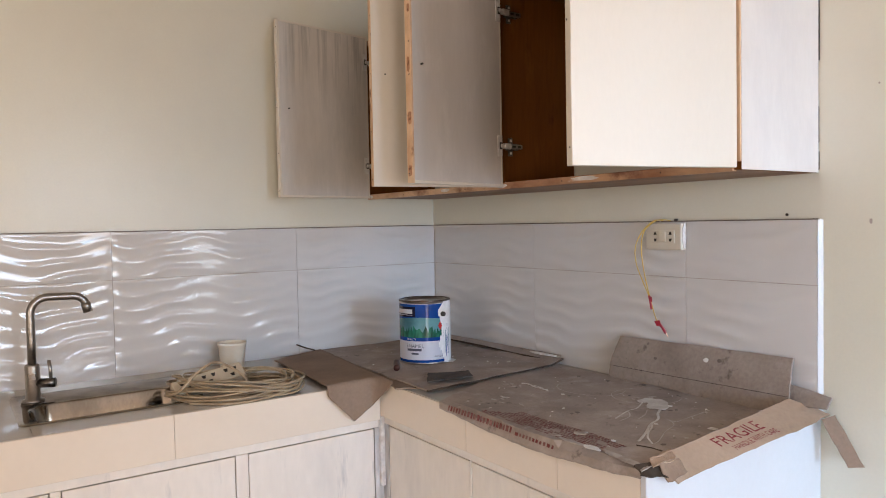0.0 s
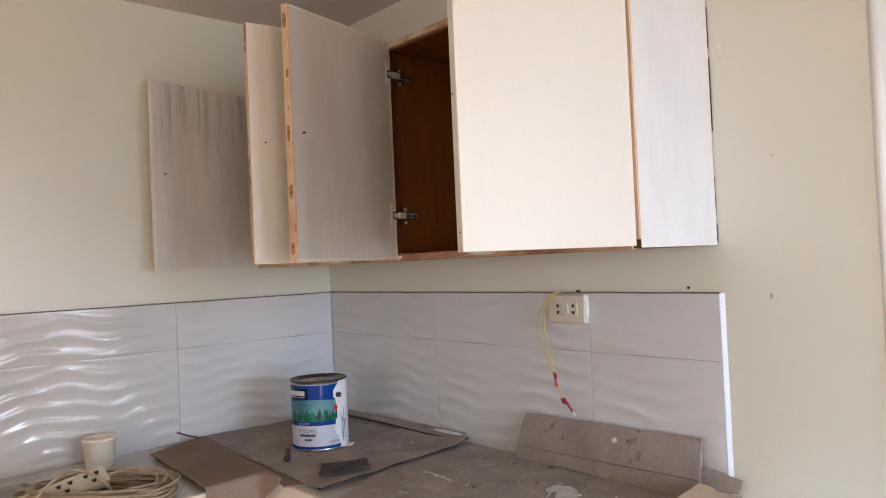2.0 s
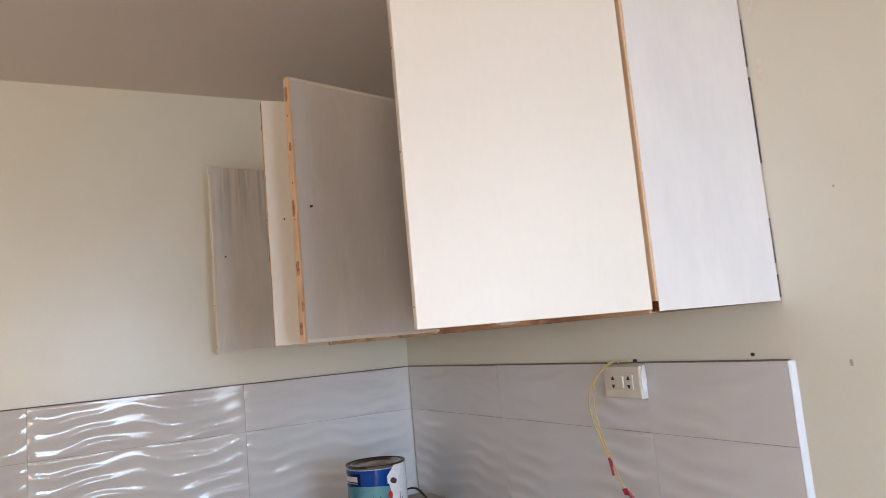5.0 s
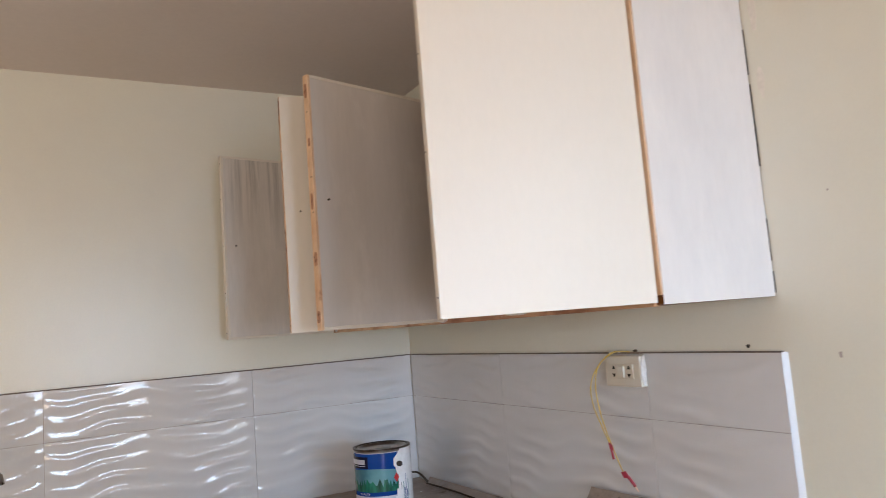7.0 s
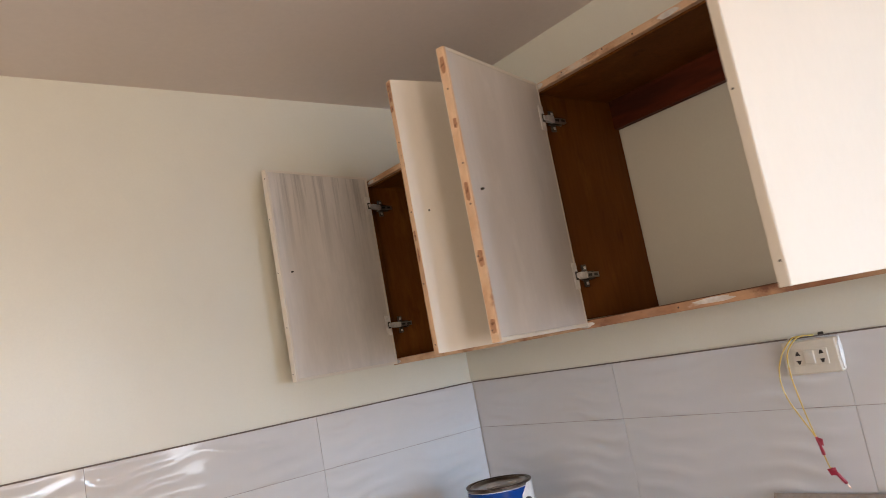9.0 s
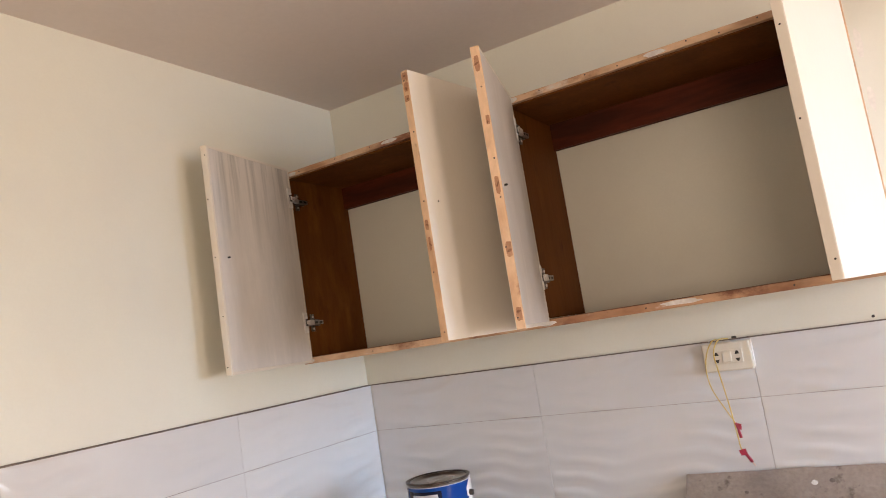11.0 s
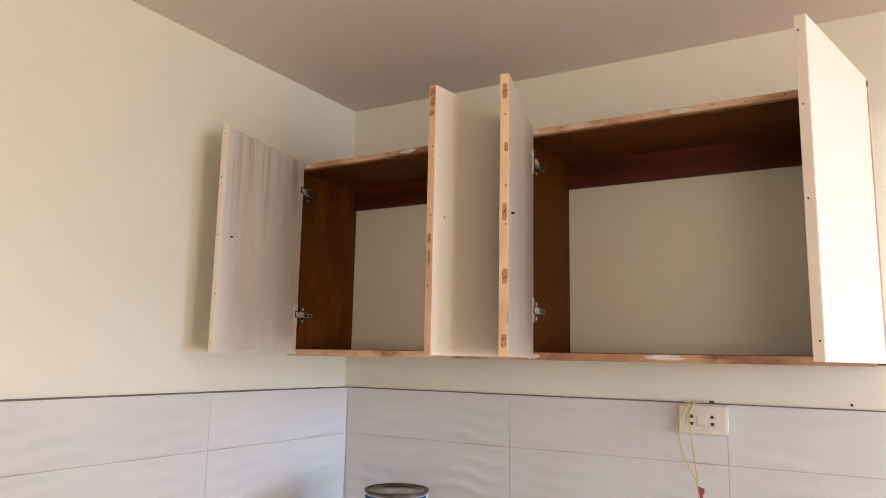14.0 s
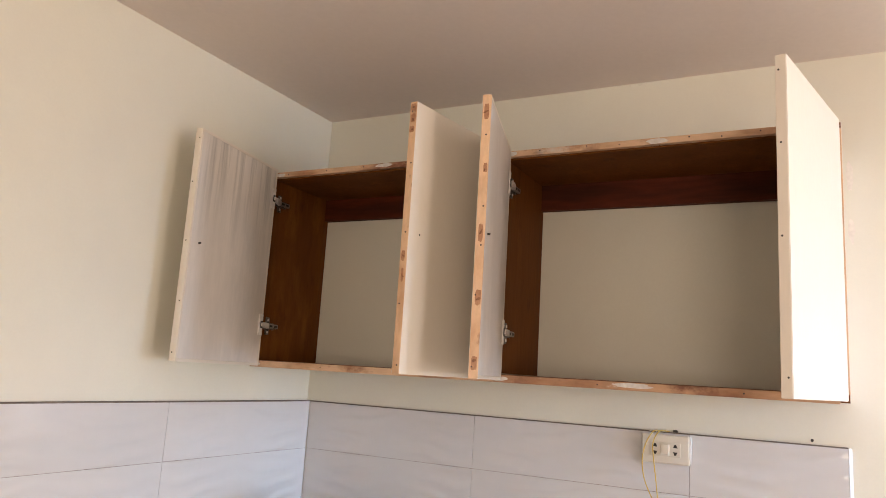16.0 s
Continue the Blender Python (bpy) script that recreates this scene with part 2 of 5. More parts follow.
SANDPAPER = mat("dark_sandpaper", (0.050, 0.045, 0.044), (0.085, 0.075, 0.072), 0.95, scale=25, fine=400, grain=0.3, bump=0.3)
MAROON = mat("maroon_plastic", (0.06, 0.016, 0.014), (0.04, 0.012, 0.010), 0.45, scale=40, bump=0.0)
ENDWHITE = mat("end_panel_paint", (0.60, 0.62, 0.645), (0.575, 0.595, 0.62), 0.4, scale=4, grain=0.015, bump=0.04)
FRAMEWHITE = mat("door_frame_paint", (0.78, 0.76, 0.73), (0.74, 0.72, 0.70), 0.4, scale=4, grain=0.015, bump=0.04)

# wear: stains, rubbed-through primer, drips and scuffs
blotch(CARD, (0.46, 0.40, 0.37), 10, 0.54, 0.72, offset=3)
blotch(CARD, (0.11, 0.085, 0.075), 22, 0.62, 0.72, offset=9)
blotch(CARD, (0.52, 0.48, 0.45), 38, 0.68, 0.74, offset=5)
blotch(CARDFLAP, (0.10, 0.08, 0.07), 20, 0.60, 0.72, offset=4)
blotch(CARDFLAP, (0.36, 0.31, 0.28), 12, 0.56, 0.74, offset=6)
blotch(CARDMID, (0.22, 0.165, 0.13), 14, 0.55, 0.75, offset=2)
blotch(CARDLIGHT, (0.28, 0.20, 0.15), 16, 0.56, 0.74, offset=1)
blotch(CARDLIGHT, (0.60, 0.54, 0.48), 60, 0.70, 0.75, offset=6)
blotch(PRIMER, (0.53, 0.495, 0.465), 5, 0.54, 0.92, (12.0, 12.0, 0.9), 4)
blotch(PRIMER, (0.67, 0.635, 0.60), 6, 0.54, 0.84, (2.0, 2.0, 0.8), 11)
blotch(PRIMER1, (0.57, 0.55, 0.52), 5, 0.50, 0.90, (9.0, 1.0, 0.55), 4)
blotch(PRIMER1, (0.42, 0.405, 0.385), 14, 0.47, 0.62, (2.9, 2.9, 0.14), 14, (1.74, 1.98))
blotch(PRIMER1, (0.53, 0.515, 0.49), 4, 0.52, 0.85, (3.0, 3.0, 1.0), 21)
blotch(SIDEWHITE, (0.60, 0.575, 0.57), 5, 0.52, 0.90, (1.6, 1.6, 0.6), 2)
blotch(BASEWHITE, (0.40, 0.40, 0.41), 5, 0.58, 0.76, (3.0, 3.0, 0.5), 7)
blotch(WHITE, (0.69, 0.64, 0.585), 30, 0.70, 0.78, (1, 1, 0.3), 3)
blotch(PINE, (0.20, 0.085, 0.035), 16, 0.62, 0.70, (1, 1, 0.6), 8)
blotch(PINEH, (0.62, 0.56, 0.50), 12, 0.60, 0.68, (1, 0.5, 1), 8)
blotch(PINEH, (0.20, 0.075, 0.035), 9, 0.56, 0.68, (1, 0.5, 1), 1)
blotch(PINED, (0.64, 0.57, 0.50), 11, 0.60, 0.67, (1, 0.5, 1), 3)
blotch(PINED, (0.16, 0.06, 0.03), 9, 0.58, 0.68, (1, 0.6, 1), 12)
blotch(STAIN, (0.24, 0.092, 0.015), 5, 0.56, 0.85, (2, 2, 0.7), 5)
blotch(STAIN, (0.065, 0.020, 0.006), 9, 0.58, 0.76, (2, 2, 0.6), 12)
blotch(WALL, (0.63, 0.605, 0.525), 2.2, 0.45, 0.95, offset=2)
blotch(WALL, (0.73, 0.71, 0.62), 1.3, 0.42, 0.95, offset=8)

# ---- building helpers ----
PLACE = {}


def thing(name, at, label, category, group="", kind=""):
    ob = tagged(new(name), label, category, group, kind)
    ob.location = at
    ob.empty_display_size = 0.05
    PLACE[ob] = Matrix.Translation(at)
    return ob


def part(name, bm, materials, parent, label="", smooth=False, kind=""):
    """Links a bmesh in world coordinates as one mesh under a thing or under a part."""
    m = PLACE.get(parent, Matrix())
    bmesh.ops.transform(bm, matrix=m.inverted(), verts=bm.verts)
    bmesh.ops.recalc_face_normals(bm, faces=bm.faces)
    me = bpy.data.meshes.new(name)
    for f in bm.faces:
        f.smooth = smooth
    bm.to_mesh(me)
    bm.free()
    for mm in materials if isinstance(materials, (list, tuple)) else [materials]:
        me.materials.append(mm)
    ob = tagged(new(name, me), label, "", "", kind)
    ob.parent = parent
    PLACE[ob] = m
    return ob


def piece(name, me, parent, at):
    """Another object on shared mesh data, at a place in the world."""
    ob = new(name, me)
    ob.parent = parent
    ob.matrix_basis = PLACE[parent].inverted() @ at
    return ob


def structure(name, bm, material, label, category, smooth=False):
    ob = part(name, bm, material, None, label, smooth)
    return tagged(ob, label, category, "", "structure")


def box(bm, x0, x1, y0, y1, z0, z1, bevel=0.0, m=None, index=0):
    r = bmesh.ops.create_cube(bm, size=1, matrix=Matrix.Translation(((x0 + x1) / 2, (y0 + y1) / 2, (z0 + z1) / 2)) @ Matrix.Diagonal((abs(x1 - x0), abs(y1 - y0), abs(z1 - z0), 1)))
    vs = r["verts"]
    if bevel:
        es = list({e for v in vs for e in v.link_edges})
        vs = bmesh.ops.bevel(bm, geom=es, offset=bevel, segments=2, affect="EDGES", profile=0.5)["verts"] 
        vs = list({v for v in vs})
    if m is not None:
        bmesh.ops.transform(bm, matrix=m, verts=vs)
    return vs


def boxes(*rows, bevel=0.0, m=None):
    bm = bmesh.new()
    for r in rows:
        box(bm, *r, bevel=bevel, m=m)
    return bm


def tube(bm, pts, r, n=8, closed=False, flat=1.0, carry=False):
    """A round (or flattened) rod through points."""
    pts = [Vector(p) for p in pts]
    rings, up = [], Vector((0.02, 0.03, 1))
    k = len(pts)
    for i, p in enumerate(pts):
        a = pts[(i + 1) % k] if closed else pts[min(i + 1, k - 1)]
        b = pts[i - 1] if closed else pts[max(i - 1, 0)]
        d = (a - b).normalized()
        s = d.cross(up)
        if s.length < 0.05:
            s = d.cross(Vector((1, 0, 0)))
        if carry and i:
            s = last - d * last.dot(d)
        s.normalize()
        last = s
        t = s.cross(d)
        rings.append([bm.verts.new(p + s * (r * math.cos(2 * math.pi * j / n)) + t * (r * flat * math.sin(2 * math.pi * j / n))) for j in range(n)])
    for i in range(k if closed else k - 1):
        A, B = rings[i], rings[(i + 1) % k]
        for j in range(n):
            bm.faces.new((A[j], A[(j + 1) % n], B[(j + 1) % n], B[j]))
    if not closed:
        bm.faces.new(rings[0])
        bm.faces.new(rings[-1])
    return bm


def smooth_path(ctrl, steps=8):
    """Catmull-Rom points through control points."""
    c = [Vector(p) for p in ctrl]
    c = [c[0]] + c + [c[-1]]
    out = []
    for i in range(1, len(c) - 2):
        for s in range(steps):
            t = s / steps
            a, b, d, e = c[i - 1], c[i], c[i + 1], c[i + 2]
            out.append(0.5 * ((2 * b) + (d - a) * t + (2 * a - 5 * b + 4 * d - e) * t * t + (3 * b - a - 3 * d + e) * t ** 3))
    out.append(c[-2])
    return out


def lathe(profile, at, n=40):
    """A body of revolution about z from (radius, height) pairs."""
    bm = bmesh.new()
    rings = []
    for r, z in profile:
        if r < 1e-5:
            rings.append([bm.verts.new((at[0], at[1], at[2] + z))])
        else:
            rings.append([bm.verts.new((at[0] + r * math.cos(2 * math.pi * j / n), at[1] + r * math.sin(2 * math.pi * j / n), at[2] + z)) for j in range(n)])
    for A, B in zip(rings, rings[1:]):
        for j in range(n):
            k = (j + 1) % n
            if len(A) == 1 and len(B) > 1:
                bm.faces.new((A[0], B[j], B[k]))
            elif len(B) == 1 and len(A) > 1:
                bm.faces.new((A[j], A[k], B[0]))
            elif len(A) > 1:
                bm.faces.new((A[j], A[k], B[k], B[j]))
    return bm


def sheet(c00, c10, c11, c01, nu, nv, thick, shape=None, ragged=0.004, seed=0):
    """A thin board over four corners, bent by shape(u, v, p) and with worn edges."""
    bm = bmesh.new()
    a, b, c, d = (Vector(p) for p in (c00, c10, c11, c01))
    grid = []
    for j in range(nv + 1):
        row = []
        for i in range(nu + 1):
            u, v = i / nu, j / nv
            p = (a * (1 - u) + b * u) * (1 - v) + (d * (1 - u) + c * u) * v
            w = noise.noise_vector(p * 9 + Vector((seed, 0, 0)))
            if i in (0, nu) or j in (0, nv):
                w2 = noise.noise_vector(p * 40 + Vector((seed, 5, 0)))
                p += Vector((w2.x, w2.y, 0)) * ragged
            p.z += w.z * 0.003
            if shape:
                p = shape(u, v, p)
            row.append(p)
        grid.append(row)
    n = (b - a).cross(d - a).normalized()
    n = -n if n.z < 0 else n
    top = [[bm.verts.new(p) for p in row] for row in grid]
    low = [[bm.verts.new(p - n * thick) for p in row] for row in grid]
    for j in range(nv):
        for i in range(nu):
            bm.faces.new((top[j][i], top[j][i + 1], top[j + 1][i + 1], top[j + 1][i]))
            bm.faces.new((low[j][i], low[j + 1][i], low[j + 1][i + 1], low[j][i + 1]))
    rim = [(0, i) for i in range(nu)] + [(j, nu) for j in range(nv)] + [(nv, i) for i in range(nu, 0, -1)] + [(j, 0) for j in range(nv, 0, -1)]
    for q, (j, i) in enumerate(rim):
        j2, i2 = rim[(q + 1) % len(rim)]
        bm.faces.new((top[j][i], low[j][i], low[j2][i2], top[j2][i2]))
    return bm


def blob(bm, cx, cy, z, rx, ry, turn=0.0, seed=0, n=18, rise=0.0012):
    """A thin dried puddle with an uneven outline."""
    c = bm.verts.new((cx, cy, z + rise))
    ring, low = [], []
    for j in range(n):
        a = 2 * math.pi * j / n
        k = 1 + 0.45 * noise.noise(Vector((math.cos(a) * 1.3 + seed * 3.1, math.sin(a) * 1.3, seed)))
        x, y = rx * k * math.cos(a), ry * k * math.sin(a)
        px, py = cx + x * math.cos(turn) - y * math.sin(turn), cy + x * math.sin(turn) + y * math.cos(turn)
        ring.append(bm.verts.new((px, py, z + rise * 0.7)))
        low.append(bm.verts.new((px, py, z - 0.001)))
    for j in range(n):
        k = (j + 1) % n
        bm.faces.new((c, ring[j], ring[k]))
        bm.faces.new((ring[j], low[j], low[k], ring[k]))
    return bm


def letters(text, size):
    """The outlines of a text as mesh vertices and faces, flat in x and y, centred."""
    cu = bpy.data.curves.new("lettering", "FONT")
    cu.body, cu.size, cu.align_x, cu.align_y, cu.resolution_u = text, size, "CENTER", "CENTER", 3
    ob = bpy.data.objects.new("lettering", cu)
    me = bpy.data.meshes.new_from_object(ob)
    bm = bmesh.new()
    bm.from_mesh(me)
    bpy.data.objects.remove(ob)
    bpy.data.curves.remove(cu)
    bpy.data.meshes.remove(me)
    return bm


# ---- the room ----
HIGH, CEIL_Z = 2.55, 2.305
DOOR_N, DOOR_S, SOUTH = -1.846, -2.66, -5.6
WIN_N, WIN_S = -2.74, -3.38
bm = boxes((0.01, 0.16, DOOR_N, 0.16, 0, HIGH), bevel=0.012)
box(bm, 0.01, 0.16, DOOR_S, DOOR_N, 2.10, HIGH)
# unseen thin wall added behind the doorway, keeps its sky out of tile reflections
box(bm, 0.155, 0.165, DOOR_S - 0.05, DOOR_N + 0.05, 0, 2.15)
box(bm, 0.01, 0.16, WIN_N, DOOR_S, 0, HIGH, 0.012)
box(bm, 0.01, 0.16, WIN_S, WIN_N, 0, 0.85)
box(bm, 0.01, 0.16, WIN_S, WIN_N, 2.10, HIGH)
box(bm, 0.01, 0.16, SOUTH - 0.15, WIN_S, 0, HIGH, 0.012)
wall_east = structure("wall_east", bm, WALL, "cream painted plaster wall with wall cabinet and tiling", "wall")
structure("wall_north", boxes((-4.0, 0.01, 0.020, 0.175, 0, HIGH)), WALL, "cream painted plaster wall above the sink run", "wall")
SX = (SOUTH - 0.15, SOUTH)
bm = boxes((-4.0, -2.95, *SX, 0, HIGH), (-1.95, -1.26, *SX, 0, HIGH), (-0.18, 0.01, *SX, 0, HIGH), (-1.26, -0.18, *SX, 0, 0.88), (-1.26, -0.18, *SX, 2.14, HIGH), (-2.95, -1.95, *SX, 2.04, HIGH))
structure("wall_south", bm, WALL, "cream painted plaster wall with a window and a door opening", "wall")
WX = (-4.15, -4.0)
structure("wall_west", boxes((*WX, SOUTH - 0.15, -3.0, 0, HIGH), (*WX, -2.0, 0.16, 0, HIGH), (*WX, -3.0, -2.0, 0, 0.82), (*WX, -3.0, -2.0, 2.08, HIGH)), WALL, "cream painted plaster wall with a window opening", "wall")
structure("ceiling", boxes((-4.15, 0.16, SOUTH - 0.15, 0.16, CEIL_Z, CEIL_Z + 0.12)), CEIL, "plain off-white painted ceiling", "ceiling")
structure("floor", boxes((-4.15, 0.16, SOUTH - 0.15, 0.16, -0.1, 0.0)), FLOOR, "bare cement floor", "floor")
structure("ground", boxes((-400, 400, -400, 400, -0.30, -0.12)), GROUND, "bare earth yard outside", "ground")
bm = boxes((0.085, 0.150, DOOR_N - 0.030, DOOR_N - 0.0005, 0, 2.10), (0.085, 0.150, DOOR_S + 0.0005, DOOR_S + 0.030, 0, 2.10), (0.085, 0.150, DOOR_S + 0.0305, DOOR_N - 0.0305, 2.065, 2.099), bevel=0.004)
frame_1 = structure("door_1", bm, FRAMEWHITE, "white painted door frame in a plastered reveal", "door frame")
bm = bmesh.new()
tube(bm, [(0.0165, DOOR_N + 0.001, 0.0), (0.0165, DOOR_N + 0.001, 1.0), (0.0165, DOOR_N + 0.001, 2.10)], 0.0105, 14)
part("corner_bead", bm, FRAMEWHITE, frame_1, "white rounded plaster bead on the corner", True)

for y, z, ry, rz, k in ((-1.549, 1.995, 0.008, 0.038, 3), (-1.549, 1.860, 0.008, 0.026, 8)):
    bm = blob(bmesh.new(), 0, 0, 0, ry, rz, 0, k, 26, 0.0006)
    bmesh.ops.transform(bm, matrix=Matrix.Translation((0.0098, y, z)) @ Matrix(((0, 0, -1, 0), (1, 0, 0, 0), (0, 1, 0, 0), (0, 0, 0, 1))), verts=bm.verts)
    part("filler_patch", bm, FILLER, wall_east, "thin smear of white filler")
for y, z, ry, rz, k in ((-1.634, 1.345, 0.003, 0.006, 5), (-1.65, 1.63, 0.002, 0.002, 9)):
    bm = blob(bmesh.new(), 0, 0, 0, ry, rz, 0, k, 10, 0.0004)
    bmesh.ops.transform(bm, matrix=Matrix.Translation((0.0098, y, z)) @ Matrix(((0, 0, -1, 0), (1, 0, 0, 0), (0, 1, 0, 0), (0, 0, 0, 1))), verts=bm.verts)
    part("wall_mark", bm, THIN, wall_east, "small grey scuff")

# ---- wavy wall tiling ----
TOP, MID, BASE = 1.350, 1.203, 0.903


def relief(u, v):
    s = v / 0.046 + 0.27 * math.sin(2 * math.pi * u / 0.36 + 0.9 * math.sin(v * 11)) + 0.08 * math.sin(2 * math.pi * u / 0.15 + v * 23)
    f = s - math.floor(s)
    p = 0.5 - 0.5 * math.cos(2 * math.pi * f ** 1.6)
    a = 0.5 + 0.5 * math.sin(2 * math.pi * u / 0.31 + v * 19 + 1.1)
    return 0.0036 * p * (0.25 + 0.75 * a * a * (3 - 2 * a))


def wave_tile(w, h, v0, flip):
    """A glazed tile w by h with a wavy relief; local x along the wall, z up, front towards -y."""
    nu, nv = max(8, int(w / 0.011)), max(8, int(h / 0.0042))
    bm = bmesh.new()
    rows = []
    for j in range(nv + 1):
        row = []
        for i in range(nu + 1):
            u, v = i / nu * w, j / nv * h
            e = min(u, w - u, v, h - v)
            k = min(1.0, e / 0.005)
            y = -relief(u if not flip else 0.6 - u, v + v0) * k
            row.append(bm.verts.new((u, y, v)))
        rows.append(row)
    for j in range(nv):
        for i in range(nu):
            bm.faces.new((rows[j][i], rows[j][i + 1], rows[j + 1][i + 1], rows[j + 1][i]))
    for f in bm.faces:
        f.smooth = True
    rim = [rows[0][i] for i in range(nu)] + [rows[j][nu] for j in range(nv)] + [rows[nv][i] for i in range(nu, 0, -1)] + [rows[j][0] for j in range(nv, 0, -1)]
    rim = [bm.verts.new(v.co) for v in rim]
    back = [bm.verts.new((v.co.x, 0.0085, v.co.z)) for v in rim]
    for q in range(len(rim)):
        r = (q + 1) % len(rim)
        bm.faces.new((rim[q], back[q], back[r], rim[r]))
    me = bpy.data.meshes.new("tile")
    bm.to_mesh(me)
    bm.free()
    me.materials.append(TILE)
    return me


north_tiles = tagged(part("tiling_north", boxes((-2.40, 0.0, 0.0035, 0.0195, BASE, TOP - 0.002)), GROUT, None), "white glossy wave-relief tiles behind the sink", "tiling", "", "structure")
east_tiles = tagged(part("tiling_east", boxes((0.0035, 0.0098, -1.5265, 0.0, BASE, TOP - 0.002)), GROUT, None), "white glossy wave-relief tiles under the wall cabinet", "tiling", "", "structure")
part("grout_line", boxes((-2.40, 0.0, 0.0015, 0.0199, TOP - 0.0005, TOP + 0.0022)), STAINDOT, north_tiles, "thin dark joint along the tile top")
part("grout_line", boxes((0.0015, 0.0099, -1.5265, 0.0, TOP - 0.0005, TOP + 0.0022)), STAINDOT, east_tiles, "thin dark joint along the tile top")
MESHES = {}
G = 0.0006
for z0, z1, v0 in ((BASE, MID, 0.0), (MID, TOP, 0.15)):
    for x0, x1 in ((-0.582, -0.001), (-1.180, -0.582), (-1.778, -1.180), (-2.376, -1.778)):
        key = (round(x1 - x0, 3), v0, 0)
        if key not in MESHES:
            MESHES[key] = wave_tile(x1 - x0 - 2 * G, z1 - z0 - 2 * G, v0, False)
        piece("tile", MESHES[key], north_tiles, Matrix.Translation((x0 + G, 0, z0 + G)))
    for y0, y1 in ((-0.001, -0.588), (-0.588, -1.180), (-1.180, -1.5265)):
        key = (round(y0 - y1, 3), v0, 1)
        if key not in MESHES:
            MESHES[key] = wave_tile(y0 - y1 - 2 * G, z1 - z0 - 2 * G, v0, True)
        piece("tile", MESHES[key], east_tiles, Matrix.Translation((0, y0 - G, z0 + G)) @ pose(0, 0, 0, 0, 0, -90))
bm = bmesh.new()
lo = [bm.verts.new(p) for p in ((0.0, -1.5270, BASE), (0.0098, -1.5270, BASE), (0.0098, -1.5345, BASE), (0.005, -1.5305, BASE))]
hi = [bm.verts.new(v.co + Vector((0, 0, TOP - BASE))) for v in lo]
for k in range(4):
    bm.faces.new((lo[k], lo[(k + 1) % 4], hi[(k + 1) % 4], hi[k]))
bm.faces.new(lo)
bm.faces.new(hi)
part("end_bead", bm, ENDWHITE, east_tiles, "white plastered bead at the tile end")
nail = tagged(part("wall_nail", lathe([(0, -0.012), (0.0012, -0.012), (0.0012, 0.010), (0.0035, 0.010), (0.0035, 0.012), (0, 0.012)], (0, 0, 0), 10), DARK, None), "small dark nail head in the cream wall", "nail")
nail.matrix_basis = Matrix.Translation((0.016, -1.453, 1.362)) @ pose(0, 0, 0, 0, -90, 0)

# ---- wall cabinet ----
CX, CB, CT = -0.285, 1.453, 2.035          # front, bottom and top of the box
YL, YR, DIV0, DIV1 = 0.016, -1.5250, -0.753, -0.771
cab = thing("wall_cabinet", (0.0, -0.76, CB), "half-painted plywood wall cabinet, four doors open, brown stained inside", "cabinet")
part("side_panel", boxes((CX + 0.016, 0.008, YL - 0.018, YL, CB + 0.002, CT), bevel=0.001), STAIN, cab, "brown stained plywood side")
bm = boxes((CX + 0.005, 0.008, YR, YR + 0.018, CB + 0.0005, CT), bevel=0.001)
for f in bm.faces:
    f.material_index = 1 if f.calc_center_median().y < YR + 0.003 else 0
part("side_panel", bm, [STAIN, SIDEWHITE], cab, "white primed outside, brown stained inside")
part("divider", boxes((CX + 0.016, 0.006, DIV1, DIV0, CB + 0.020, CT - 0.020), bevel=0.001), STAIN, cab, "brown stained plywood divider")
part("top_board", boxes((CX + 0.016, 0.008, YR + 0.018, YL - 0.018, CT - 0.018, CT), bevel=0.001), STAIN, cab)
part("bottom_board", boxes((CX + 0.016, 0.008, YR + 0.018, YL - 0.018, CB, CB + 0.018), bevel=0.001), UNDER, cab, "lighter stained bottom board")
part("back_rail", boxes((-0.012, 0.008, DIV0, YL - 0.018, 1.945, CT - 0.018)), STAINRAIL, cab, "dark red-brown stained rail")
part("back_rail", boxes((-0.012, 0.008, YR + 0.018, DIV1, 1.942, CT - 0.018)), STAINRAIL, cab, "dark red-brown stained rail")
part("front_strip", boxes((CX, CX + 0.0155, -0.760, YL, CB - 0.002, CB + 0.016), bevel=0.0012), PINEH, cab, "raw pine edge strip")
part("front_strip", boxes((CX, CX + 0.0155, YR + 0.0185, -0.7615, CB - 0.002, CB + 0.016), bevel=0.0012), PINED, cab, "raw pine edge strip with brown stain and white smears")
part("front_strip", boxes((CX, CX + 0.0155, -0.760, YL, CT - 0.014, CT + 0.002), bevel=0.0012), PINEH, cab, "raw pine edge strip")
part("front_strip", boxes((CX, CX + 0.0155, -1.15, -0.7615, CT - 0.014, CT + 0.002), bevel=0.0012), PINEH, cab, "raw pine edge strip")
part("front_strip", boxes((CX, CX + 0.0155, YR + 0.0185, -1.1515, CT - 0.014, CT + 0.002), bevel=0.0012), PINEH, cab, "raw pine edge strip")
part("front_strip", boxes((CX, CX + 0.0045, YR + 0.0005, YR + 0.018, CB + 0.0165, CT - 0.0145), bevel=0.0008), PINE, cab, "raw pine edge strip")
part("front_strip", boxes((CX, CX + 0.0155, YL - 0.018, YL, CB + 0.0165, CT - 0.0145), bevel=0.0012), STAIN, cab)
part("front_strip", boxes((CX, CX + 0.0155, DIV1, DIV0, CB + 0.0165, CT - 0.0145), bevel=0.0012), STAIN, cab)
